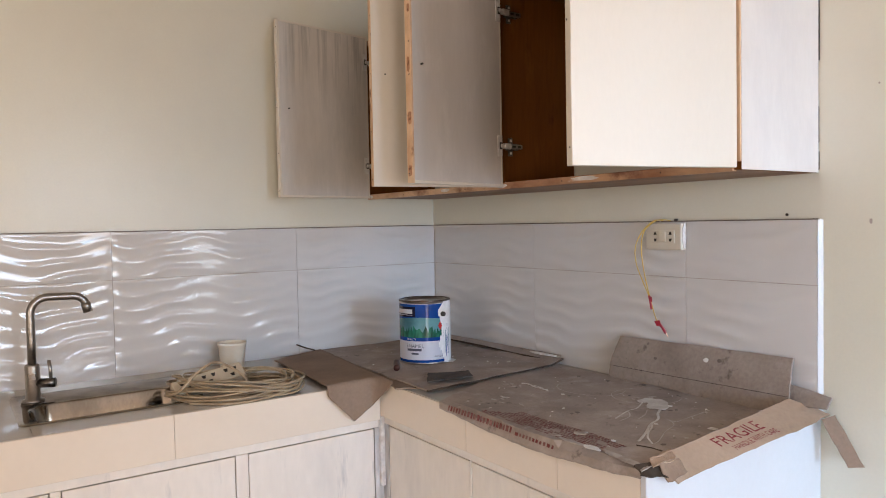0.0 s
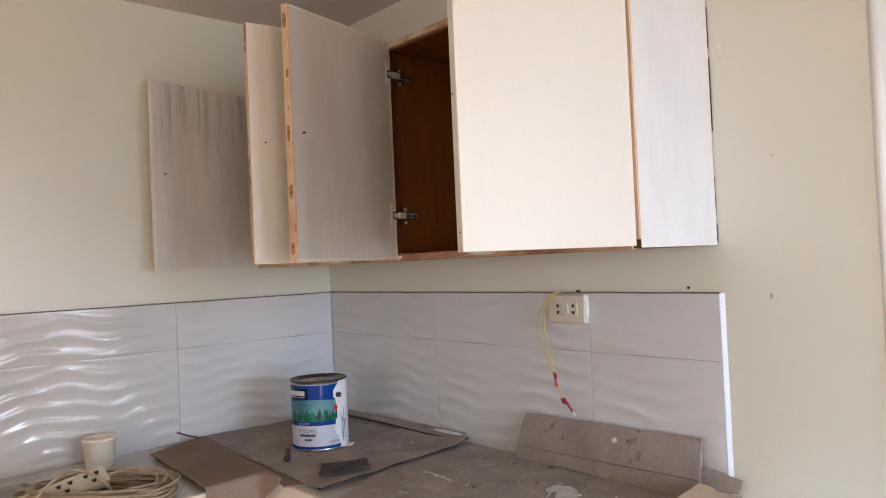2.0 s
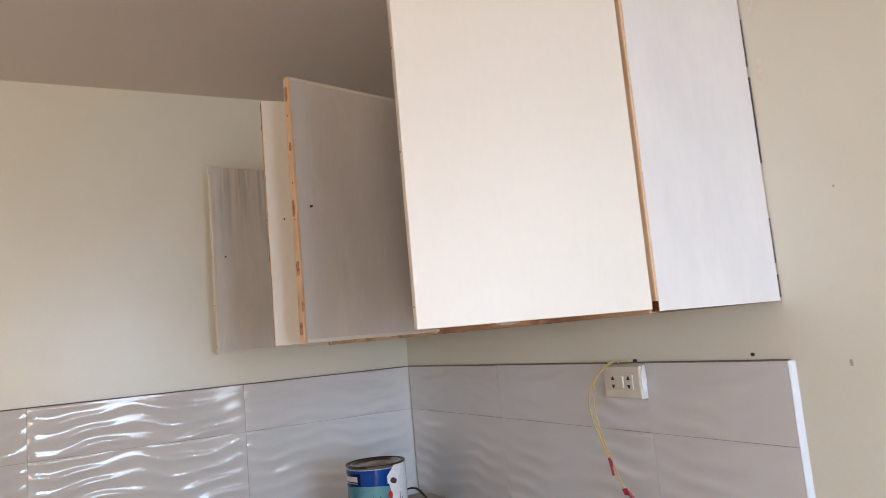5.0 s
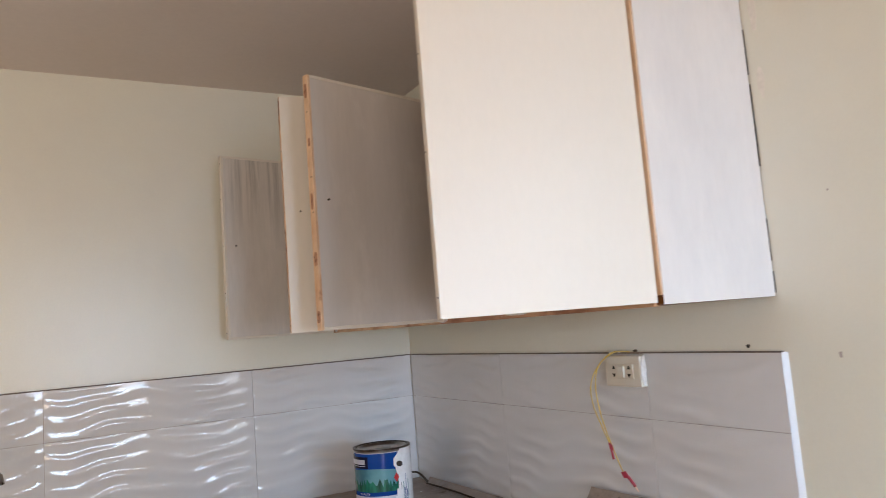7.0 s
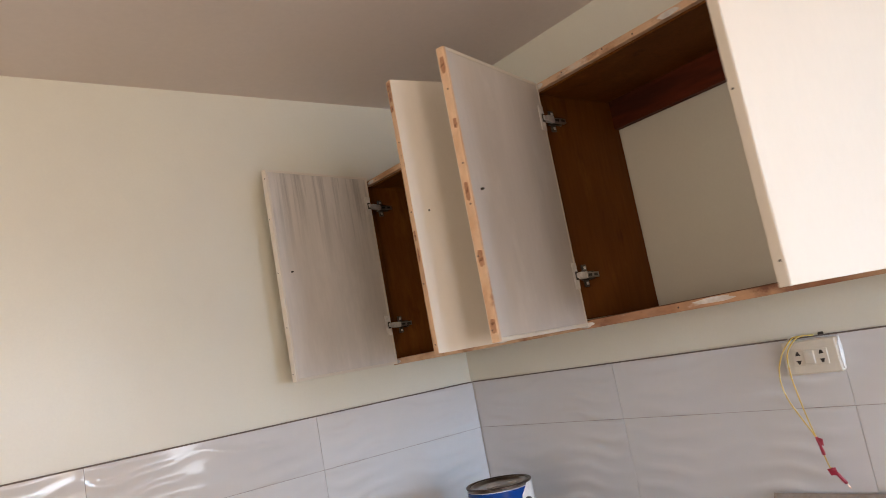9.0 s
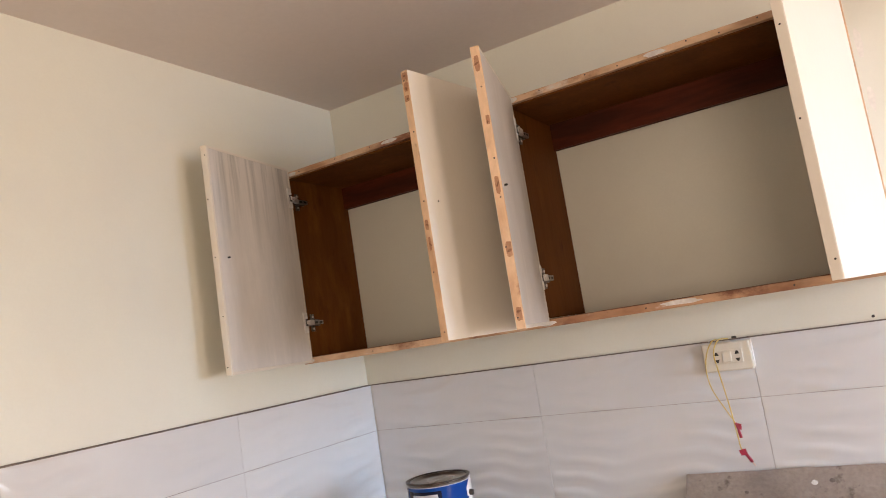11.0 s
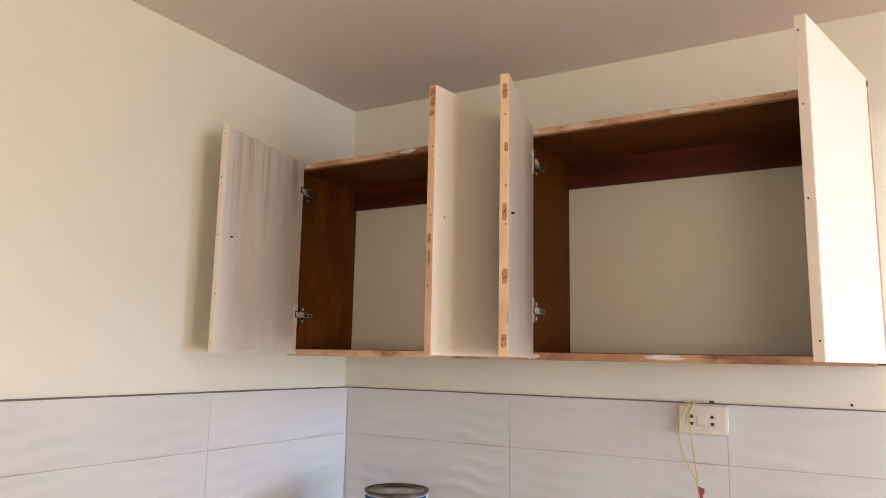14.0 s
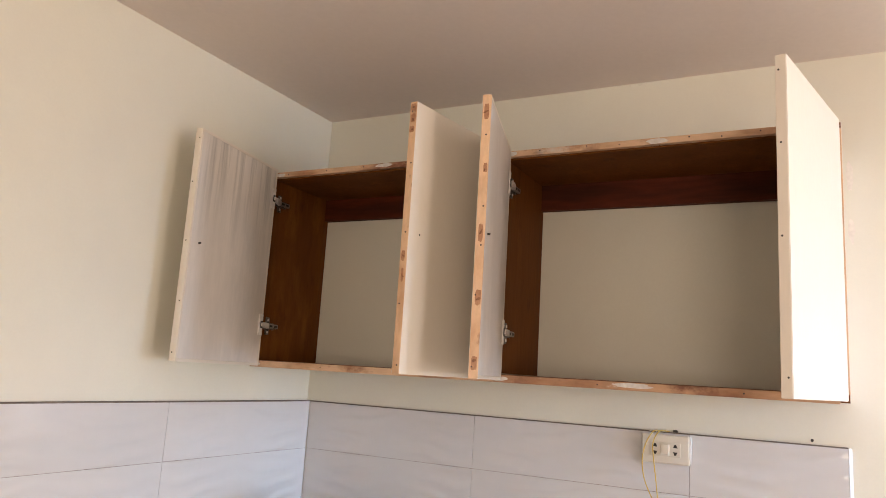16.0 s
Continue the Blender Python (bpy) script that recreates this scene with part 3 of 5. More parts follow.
for z0, z1, w in ((1.46, 1.50, 0.0015), (1.52, 1.60, 0.0010), (1.70, 1.86, 0.0022), (1.88, 1.97, 0.0016)):
    part("wall_gap", boxes((0.0070, 0.0085, YR - w, YR - 0.0001, z0, z1)), DARK, cab, "dark open gap along the wall")
# dabs of filler and bare nail heads along the strips
for y, w, z in ((-0.012, 0.022, CB + 0.007), (-0.775, 0.05, CB + 0.007), (-0.49, 0.05, CB + 0.008), (-1.10, 0.09, CB + 0.009), (-0.785, 0.03, CT - 0.006), (-0.03, 0.03, CT - 0.007), (-1.15, 0.05, CT - 0.007), (-0.40, 0.06, CT - 0.004)):
    bm = bmesh.new()
    blob(bm, 0, 0, 0, w / 2, 0.0055, 0, seed=y * 9, rise=0.0008)
    bmesh.ops.transform(bm, matrix=Matrix.Translation((CX - 0.0002, y, z)) @ Matrix(((0, 0, -1, 0), (1, 0, 0, 0), (0, 1, 0, 0), (0, 0, 0, 1))), verts=bm.verts)
    part("filler_dab", bm, SPLASH, cab, "smear of white filler")
NAIL = bpy.data.meshes.new("nail")
bm = lathe([(0.0019, 0), (0.0016, 0.0006), (0, 0.0006)], (0, 0, 0), 8)
bm.to_mesh(NAIL)
bm.free()
NAIL.materials.append(DARK)
for y, z in [(-0.06, 0), (-0.20, 0), (-0.33, 0), (-0.47, 0), (-0.86, 0), (-0.98, 0), (-1.06, 0), (-1.22, 0), (-1.29, 0), (-1.37, 0)]:
    piece("nail", NAIL, cab, Matrix.Translation((CX - 0.0003, y, CT - 0.006 + 0.003 * math.sin(y * 50))) @ pose(0, 0, 0, 0, -90, 0))
for y in (-0.24, -0.60, -1.02, -1.33):
    piece("nail", NAIL, cab, Matrix.Translation((CX - 0.0003, y, CB + 0.007)) @ pose(0, 0, 0, 0, -90, 0))

THICK, DZ0, DZ1, DW = 0.018, 1.457, 2.037, 0.377


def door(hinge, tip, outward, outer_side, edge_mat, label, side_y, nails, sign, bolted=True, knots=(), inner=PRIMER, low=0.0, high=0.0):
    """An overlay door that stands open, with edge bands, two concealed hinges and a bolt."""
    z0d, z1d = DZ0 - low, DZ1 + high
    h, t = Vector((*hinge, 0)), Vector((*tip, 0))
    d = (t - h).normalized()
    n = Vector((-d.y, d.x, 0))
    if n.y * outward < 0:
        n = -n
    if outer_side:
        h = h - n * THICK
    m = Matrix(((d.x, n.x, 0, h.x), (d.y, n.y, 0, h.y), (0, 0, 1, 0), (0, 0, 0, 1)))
    B = 0.0075
    bm = boxes((B, DW - B, 0.0006, THICK - 0.0004, z0d + B, z1d - B))
    for f in bm.faces:
        f.material_index = 1 if f.normal.y < -0.5 else 0
    box(bm, 0.0008, DW - 0.0008, THICK - 0.0003, THICK + 0.0007, z0d + 0.0008, z1d - 0.0008)
    bmesh.ops.transform(bm, matrix=m, verts=bm.verts)
    ob = part("door", bm, [WHITE, inner], cab, label)
    part("edge_band", boxes((DW - B + 0.0003, DW, 0, THICK, z0d, z1d), bevel=0.0012, m=m), edge_mat, ob)
    part("edge_band", boxes((0, B - 0.0003, 0, THICK, z0d, z1d), bevel=0.0012, m=m), WHITE, ob)
    part("edge_band", boxes((B, DW - B, 0, THICK, z0d, z0d + B - 0.0003), bevel=0.001, m=m), WHITE, ob)
    part("edge_band", boxes((B, DW - B, 0, THICK, z1d - B + 0.0003, z1d), bevel=0.001, m=m), WHITE, ob)
    for z in nails:
        piece("nail", NAIL, ob, m @ Matrix.Translation((DW + 0.0001, THICK * (0.5 + 0.18 * math.sin(z * 90)), z)) @ pose(0, 0, 0, 0, 90, 0))
    for k, (z, w, hh) in enumerate(knots):
        knot(ob, m, z, w, hh, k + z * 10, KNOT)
    if bolted:
        bm = lathe([(0, -0.010), (0.0020, -0.010), (0.0024, -0.0085), (0.0024, 0.015), (0, 0.015)], (0, 0, 0), 10)
        bmesh.ops.transform(bm, matrix=m @ Matrix.Translation((DW - 0.038, 0.004, 1.750)) @ pose(0, 0, 0, -90, 0, 0), verts=bm.verts)
        part("bolt", bm, DARK, ob, "small bolt for a missing knob")
    for z in (1.572, 1.948):
        hg = part("hinge", boxes((0.003, 0.024, -0.0026, 0.0, z - 0.030, z + 0.030), bevel=0.0008, m=m), SPLASH, ob, "concealed hinge with paint-smeared plate")
        hh = boxes((0.007, 0.017, -0.0050, -0.0022, z - 0.010, z + 0.010), bevel=0.001, m=m)
        part("hinge_cup", hh, DARK, ob)
        a = m @ Vector((0.015, -0.004, z))
        b = Vector((CX + 0.024, side_y + sign * 0.013, z))
        k = (b - a).normalized()
        side = Vector((-k.y, k.x, 0))
        lay = Matrix(((k.x, side.x, 0, a.x), (k.y, side.y, 0, a.y), (0, 0, 1, z), (0, 0, 0, 1)))
        far = (b - a).length
        bm = boxes((0, far * 0.45, -0.004, 0.004, -0.0055, 0.0055), (far * 0.40, far + 0.004, -0.005, 0.005, -0.0080, 0.0080), bevel=0.0012, m=lay)
        part("hinge_arm", bm, ZINC, ob, "bright metal hinge arm")
        y0, y1 = sorted((side_y, side_y + sign * 0.004))
        bm = boxes((CX + 0.028, CX + 0.044, y0, y1, z - 0.026, z + 0.026), bevel=0.0012)
        box(bm, CX + 0.020, CX + 0.066, y0, y1, z - 0.010, z + 0.010, 0.0012)
        part("mounting_plate", bm, HINGEDARK, ob, "cross-shaped dark metal mounting plate")
        y0, y1 = sorted((side_y + sign * 0.0042, side_y + sign * 0.0125))
        part("hinge_body", boxes((CX + 0.022, CX + 0.074, y0, y1, z - 0.0065, z + 0.0065), bevel=0.0015), NICKEL, ob)
        y0, y1 = sorted((side_y + sign * 0.0126, side_y + sign * 0.0132))
        for dx in (0.036, 0.056):
            part("adjusting_slot", boxes((CX + dx, CX + dx + 0.012, y0, y1, z - 0.0030, z + 0.0030)), DARK, ob)
        y0, y1 = sorted((side_y + sign * 0.0041, side_y + sign * 0.0062))
        for dz in (-0.018, 0.018):
            part("screw_head", boxes((CX + 0.0325, CX + 0.0395, y0, y1, z + dz - 0.0035, z + dz + 0.0035), bevel=0.001), ZINC, ob)
    return ob


def knot(parent, m, z, w, h, k, mm):
    """A darker knot or scuff on the free edge of a door: an uneven patch with a small dark core."""
    face = m @ Matrix.Translation((DW + 0.0002, THICK / 2, z)) @ Matrix(((0, 0, 1, 0), (1, 0, 0, 0), (0, 1, 0, 0), (0, 0, 0, 1)))
    r = random.Random(int(k * 100))
    shift = r.uniform(-0.4, 0.4) * (THICK - w)
    bm = bmesh.new()
    ring = []
    for j in range(28):
        a = 2 * math.pi * j / 28
        c, e = math.cos(a), math.sin(a)
        g = 1 + 0.16 * noise.noise(Vector((c * 2.2 + k, e * 2.2, k)))
        x = shift + w / 2 * g * math.copysign(abs(c) ** 0.45, c)
        ring.append(bm.verts.new((max(-THICK / 2 + 0.0012, min(THICK / 2 - 0.0012, x)), h / 2 * g * math.copysign(abs(e) ** 0.45, e), 0.0003)))
    bm.faces.new(ring)
    bmesh.ops.transform(bm, matrix=face, verts=bm.verts)
    ob = part("knot", bm, mm, parent, "brown knot in the pine edge")
    bm = blob(bmesh.new(), shift + w * r.uniform(-0.15, 0.15), h * r.uniform(-0.25, 0.25), 0.0003, w * 0.22, h * 0.16, r.uniform(0, 1.5), k, 14, 0.0004)
    bmesh.ops.transform(bm, matrix=face, verts=bm.verts)
    part("knot_core", bm, KNOTCORE, ob, "dark core")


N5 = (1.475, 1.60, 1.75, 1.90, 2.015)
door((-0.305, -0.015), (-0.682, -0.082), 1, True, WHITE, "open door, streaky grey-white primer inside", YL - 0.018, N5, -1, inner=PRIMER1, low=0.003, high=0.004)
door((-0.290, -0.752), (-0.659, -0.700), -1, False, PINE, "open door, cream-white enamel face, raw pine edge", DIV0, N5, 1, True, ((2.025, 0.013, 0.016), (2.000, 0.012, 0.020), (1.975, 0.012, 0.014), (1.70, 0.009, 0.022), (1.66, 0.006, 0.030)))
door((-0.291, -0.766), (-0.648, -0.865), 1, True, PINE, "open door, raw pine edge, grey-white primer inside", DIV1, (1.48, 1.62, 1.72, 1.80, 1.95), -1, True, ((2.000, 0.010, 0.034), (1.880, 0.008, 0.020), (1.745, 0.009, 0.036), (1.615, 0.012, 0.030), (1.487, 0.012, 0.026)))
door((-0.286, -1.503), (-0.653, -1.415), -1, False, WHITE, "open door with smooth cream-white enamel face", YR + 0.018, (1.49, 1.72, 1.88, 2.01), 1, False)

# ---- worktop and base cabinets ----
CZ, AP, FY, FX, END = 0.905, 0.795, -0.560, -0.570, -1.523
SX0, SX1, SY0, SY1 = -1.468, -1.035, -0.464, -0.112     # outline of the sink
top = thing("worktop", (-0.6, -0.3, CZ), "L-shaped cream tiled kitchen worktop with deep front edge", "worktop")
for x0, x1, y0, y1 in ((-2.40, SX0 + 0.02, FY, 0.0), (SX1 - 0.02, FX, FY, 0.0), (SX0 + 0.0205, SX1 - 0.0205, FY, SY0 + 0.02), (SX0 + 0.0205, SX1 - 0.0205, SY1 - 0.02, 0.0), (FX + 0.0005, 0.0, -0.95, 0.0), (FX + 0.0005, 0.0, END, -0.9505)):
    part("top_slab", boxes((x0, x1, y0 + 0.0005, y1 - 0.0005, CZ - 0.02, CZ)), TOPTILE, top)
for x0, x1 in ((-2.35, -1.7504), (-1.75, -1.1504), (-1.15, FX - 0.0095)):
    part("edge_tile", boxes((x0, x1, FY - 0.009, FY, AP, CZ - 0.0005), bevel=0.0015), COUNTER, top)
for y0, y1 in ((-0.985, FY - 0.0005), (-1.30, -0.9854), (END + 0.008, -1.3004)):
    part("edge_tile", boxes((FX - 0.009, FX, y0, y1, AP + 0.012, CZ - 0.0005), bevel=0.0015), COUNTER, top)
part("end_panel", boxes((FX - 0.009, 0.009, END - 0.006, END + 0.0075, 0.0, CZ - 0.001), bevel=0.002), ENDWHITE, top, "smooth white painted end")
part("corner_filler", boxes((FX - 0.0085, FX + 0.030, FY - 0.0085, FY + 0.030, 0.60, AP + 0.0115), bevel=0.003), SPLASH, top, "lump of white filler in the inner corner")


def base_unit(name, label, along_x, a0, a1, splits, face, lift=0.0):
    """A built-in unit with a face frame and inset flush doors."""
    ob = thing(name, ((a0 + a1) / 2, face, 0) if along_x else (face, (a0 + a1) / 2, 0), label, "cabinet", "base cabinets")

    def span(p0, p1, q0, q1, z0, z1):
        return (p0, p1, q0, q1, z0, z1) if along_x else (q0, q1, p0, p1, z0, z1)
    part("body", boxes(span(a0, a1, face + 0.020, -0.02, 0.0, 0.745)), BASEWHITE, ob)
    part("top_rail", boxes(span(a0, a1, face, face + 0.019, 0.771 + lift, AP + lift - 0.003), bevel=0.001), BASEWHITE, ob)
    part("bottom_rail", boxes(span(a0, a1, face, face + 0.019, 0.0, 0.10), bevel=0.001), BASEWHITE, ob)
    for p0, p1 in splits:
        part("stile", boxes(span(p0, p1, face, face + 0.019, 0.1005, 0.7705 + lift), bevel=0.001), RUBBED if p1 > -0.57 else BASEWHITE, ob)
    edges = sorted(splits)
    for (p, q), (r, s) in zip(edges, edges[1:]):
        part("door", boxes(span(q + 0.0025, r - 0.0025, face + 0.001, face + 0.018, 0.104, 0.7675 + lift), bevel=0.0015), BASEWHITE, ob, "inset door with patchy white primer")
    return ob


base_unit("base_cabinet", "white primed base cabinet below the sink worktop", True, -2.35, -0.5655, ((-2.35, -2.31), (-1.42, -1.398), (-0.998, -0.966), (-0.592, -0.5655)), FY + 0.004)
base_unit("base_cabinet", "white primed base cabinet below the cardboard-covered worktop", False, END + 0.01, FY + 0.0035, ((END + 0.01, -1.37), (-0.987, -0.981), (-0.590, FY + 0.0035)), FX + 0.004, 0.012)

# ---- sink and tap ----
def rounded_loop(bm, x0, x1, y0, y1, z, r, n=10):
    out = []
    for cx, cy, a0 in ((x1 - r, y1 - r, 0), (x0 + r, y1 - r, 90), (x0 + r, y0 + r, 180), (x1 - r, y0 + r, 270)):
        for k in range(n + 1):
            a = radians(a0 + 90 * k / n)
            out.append(bm.verts.new((cx + r * math.cos(a), cy + r * math.sin(a), z)))
    return out


def loft(bm, loops, fill_last=True):
    for A, B in zip(loops, loops[1:]):
        for j in range(len(A)):
            k = (j + 1) % len(A)
            bm.faces.new((A[j], A[k], B[k], B[j]))
    if fill_last:
        bm.faces.new(loops[-1])
    return bm


sink = thing("kitchen_sink", (-1.25, -0.27, CZ), "small stainless steel sink set into the worktop", "sink")
bm = bmesh.new()
bx0, bx1, by0, by1 = SX0 + 0.032, SX1 - 0.020, SY0 + 0.008, -0.252
loft(bm, [rounded_loop(bm, SX0, SX1, SY0, SY1, CZ + 0.0008, 0.018), rounded_loop(bm, SX0 + 0.003, SX1 - 0.003, SY0 + 0.003, SY1 - 0.003, CZ + 0.005, 0.017),
          rounded_loop(bm, SX0 + 0.012, SX1 - 0.012, SY0 + 0.0035, SY1 - 0.012, CZ + 0.0040, 0.016),
          rounded_loop(bm, bx0 - 0.004, bx1 + 0.004, by0 - 0.004, by1 + 0.004, CZ + 0.003, 0.064), rounded_loop(bm, bx0, bx1, by0, by1, CZ - 0.002, 0.060),
          rounded_loop(bm, bx0 + 0.004, bx1 - 0.004, by0 + 0.004, by1 - 0.004, CZ - 0.10, 0.058), rounded_loop(bm, bx0 + 0.012, bx1 - 0.012, by0 + 0.012, by1 - 0.012, CZ - 0.130, 0.056), rounded_loop(bm, bx0 + 0.028, bx1 - 0.028, by0 + 0.028, by1 - 0.028, CZ - 0.145, 0.05),
          rounded_loop(bm, bx0 + 0.050, bx1 - 0.050, by0 + 0.050, by1 - 0.050, CZ - 0.150, 0.04)])
part("bowl", bm, STEEL, sink, smooth=True)
part("drain", lathe([(0.0, -0.003), (0.026, -0.003), (0.030, 0.001), (0.040, 0.002), (0.042, 0.0)], ((bx0 + bx1) / 2, (by0 + by1) / 2, CZ - 0.149), 28), NICKEL, sink, "round drain strainer", True)

TX, TY = -1.417, -0.205
tap = thing("kitchen_tap", (TX, TY, CZ + 0.005), "satin nickel swan-neck kitchen tap beside the sink bowl", "tap")
part("base", lathe([(0, 0), (0.027, 0), (0.027, 0.006), (0.0185, 0.009), (0.0180, 0.094), (0.0165, 0.098), (0.011, 0.099), (0, 0.099)], (TX, TY, CZ + 0.004), 28), NICKEL, tap, smooth=True)
neck = [(TX, TY, CZ + 0.09), (TX, TY, CZ + 0.16), (TX, TY, CZ + 0.232), (TX, TY, CZ + 0.235)]
for k in range(1, 9):
    a = radians(90 * k / 8)
    neck.append((TX + 0.042 * (1 - math.cos(a)), TY, CZ + 0.235 + 0.042 * math.sin(a)))
neck.append((TX + 0.100, TY - 0.004, CZ + 0.276))
for k in range(1, 8):
    a = radians(72 * k / 7)
    neck.append((TX + 0.100 + 0.034 * math.sin(a), TY - 0.004, CZ + 0.276 - 0.034 * (1 - math.cos(a))))
part("spout", tube(bmesh.new(), neck, 0.0102, 16, carry=True), NICKEL, tap, smooth=True)
e = Vector(neck[-1])
part("nozzle", tube(bmesh.new(), [e + Vector((-0.001, 0, 0.003)), e + Vector((0.001, 0, -0.006)), e + Vector((0.005, 0, -0.022))], 0.0125, 16, carry=True), NICKEL, tap, "wider outlet ring", True)
part("valve", tube(bmesh.new(), [(TX + 0.012, TY - 0.006, CZ + 0.052), (TX + 0.036, TY - 0.018, CZ + 0.052), (TX + 0.050, TY - 0.025, CZ + 0.052)], 0.0125, 14, carry=True), HINGEDARK, tap, "dark valve body", True)
part("lever", tube(bmesh.new(), [(TX + 0.040, TY - 0.020, CZ + 0.056), (TX + 0.040, TY - 0.020, CZ + 0.085), (TX + 0.037, TY - 0.019, CZ + 0.112)], 0.0046, 10, carry=True), NICKEL, tap, smooth=True)

# ---- cup, cable and power strip ----
cup = thing("plastic_cup", (-0.852, -0.098, CZ), "cream plastic cup standing by the tiles", "cup")
part("body", lathe([(0, 0), (0.034, 0), (0.036, 0.003), (0.0425, 0.077), (0.0445, 0.078), (0.0450, 0.086), (0.0430, 0.0865), (0.0410, 0.080), (0.0345, 0.006), (0, 0.006)], (-0.852, -0.098, CZ), 36), CUPMAT, cup, smooth=True)

rnd = random.Random(4)
ax, ay = Vector((0.80, -0.60, 0)), Vector((0.60, 0.80, 0))
mid = Vector((-0.953, -0.427, 0))


def loops(turns, seed, z0, a0, b0, lift):
    r = random.Random(seed)
    pts = []
    ph = [r.uniform(0, 6.28) for _ in range(6)]
    for k in range(turns * 28):
        a = k / 28 * 2 * math.pi
        q = a / (2 * math.pi)
        A = a0 * (1 + 0.07 * math.sin(q * 2.3 + ph[0]) + 0.03 * math.sin(3 * a + ph[1]))
        B = b0 * (1 + 0.16 * math.sin(q * 1.7 + ph[2]) + 0.03 * math.sin(2 * a + ph[3]))
        c = mid + ax * (0.018 * math.sin(q * 1.9 + ph[4])) + ay * (0.016 * math.sin(q * 2.6 + ph[5]))
        z = z0 + lift * (0.5 + 0.5 * math.sin(q * 2.9 + a * 0.5 + ph[3])) + 0.004 * math.sin(2 * a + q * 3)
        p = c + ax * (A * math.cos(a)) + ay * (B * math.sin(a))
        pts.append((p.x, p.y, max(z, CZ + 0.0045)))
    return pts


strip = thing("extension_cord", (mid.x, mid.y, CZ), "cream extension cord coiled loosely on the worktop", "extension cord")
part("cable", tube(bmesh.new(), loops(7, 3, CZ + 0.006, 0.165, 0.115, 0.026), 0.0034, 7, flat=0.8), CORD, strip, smooth=True)
part("cable", tube(bmesh.new(), loops(5, 15, CZ + 0.008, 0.160, 0.120, 0.036), 0.0034, 7, flat=0.8), CORD, strip, smooth=True)
part("cable", tube(bmesh.new(), loops(6, 27, CZ + 0.005, 0.168, 0.110, 0.020), 0.0034, 7, flat=0.8), CORD, strip, smooth=True)
part("cable", tube(bmesh.new(), loops(6, 8, CZ + 0.014, 0.155, 0.100, 0.034), 0.0034, 7, flat=0.8), CORD, strip, smooth=True)
arc = smooth_path([(-1.125, -0.376, 0.911), (-1.111, -0.461, 0.935), (-1.062, -0.471, 0.983), (-1.007, -0.446, 0.997), (-0.953, -0.456, 0.967), (-0.935, -0.496, 0.935), (-0.958, -0.546, 0.923)], 8)
part("cable", tube(bmesh.new(), arc, 0.0035, 7), CORD, strip, smooth=True)
arc = smooth_path([(-0.931, -0.376, 0.931), (-0.890, -0.366, 0.951), (-0.841, -0.406, 0.955), (-0.818, -0.476, 0.935), (-0.841, -0.536, 0.919), (-0.913, -0.566, 0.911), (-1.012, -0.561, 0.909), (-1.093, -0.496, 0.909)], 8)
part("cable", tube(bmesh.new(), arc, 0.0035, 7), CORD, strip, smooth=True)
sm = Matrix.Translation((-1.016, -0.402, 0.940)) @ pose(0, 0, 0, 0, 0, 6) @ pose(0, 0, 0, 42, -9, 0)
blk = part("socket_block", boxes((-0.098, 0.098, -0.024, 0.024, -0.014, 0.014), bevel=0.004, m=sm), STRIPMAT, strip, "tan three-gang socket block")
for k in range(-1, 2):
    for dx, dy in ((-0.012, 0.008), (0.014, 0.008), (0.001, -0.010)):
        bm = bmesh.new()
        x, y = k * 0.062 + dx, dy
        vs = [bm.verts.new(Vector(p)) for p in ((x - 0.0065, y + 0.0045, 0.0146), (x + 0.0065, y + 0.0045, 0.0146), (x + 0.0035, y - 0.0055, 0.0146), (x - 0.0035, y - 0.0055, 0.0146))]
        bm.faces.new(vs)
        bmesh.ops.transform(bm, matrix=sm, verts=bm.verts)
        part("socket_slot", bm, SLOT, blk)

# ---- cardboard on the worktop ----
FLAT = CZ + 0.010


def over_edge(u, v, p):
    """Cardboard that droops over the front of the worktop in y."""
    p.y -= 0.060 * max(0, 1 - v * 3.2) * max(0, 1 - abs(u - 0.42) / 0.42)
    s = -0.572 - p.y
    k = min(1, max(0, (-0.585 - p.x) / 0.03))
    return Vector((p.x, p.y + k * (-0.574 - 0.25 * s - p.y), p.z - 0.92 * s * k)) if s > 0 else p


card_a = thing("cardboard_sheet", (-0.3, -0.4, CZ), "dusty brown cardboard sheet in the worktop corner, paint-flecked", "cardboard", "worktop cardboard")


def lift_a(u, v, p):
    p.z += 0.006 * max(0, 1 - v * 5) * (0.2 + u) + 0.012 * max(0, (u - 0.9) * 10) * (v < 0.4)
    return p


part("panel", sheet((-0.552, -0.782, FLAT), (-0.042, -0.752, FLAT), (-0.012, -0.018, FLAT), (-0.525, -0.018, FLAT), 28, 28, 0.004, lift_a, 0.006, 1), CARD, card_a)
# dark strip painting the shadow gap below the sheet's front edge
part("dark_edge", sheet((-0.556, -0.787, FLAT - 0.0006), (-0.036, -0.757, FLAT - 0.0006), (-0.036, -0.7475, FLAT - 0.0006), (-0.556, -0.7775, FLAT - 0.0006), 28, 1, 0.0035, lambda u, v, p: lift_a(u, 0, p), 0.004, 1), CARDDARK, card_a, "dark edge with shade painted in")
part("under_layer", sheet((-0.592, -0.690, FLAT - 0.0050), (-0.470, -0.762, FLAT - 0.0050), (-0.30, -0.40, FLAT - 0.0050), (-0.52, -0.25, FLAT - 0.0050), 14, 14, 0.004, None, 0.008, 2), CARDMID, card_a, "lighter corrugated layer beneath")
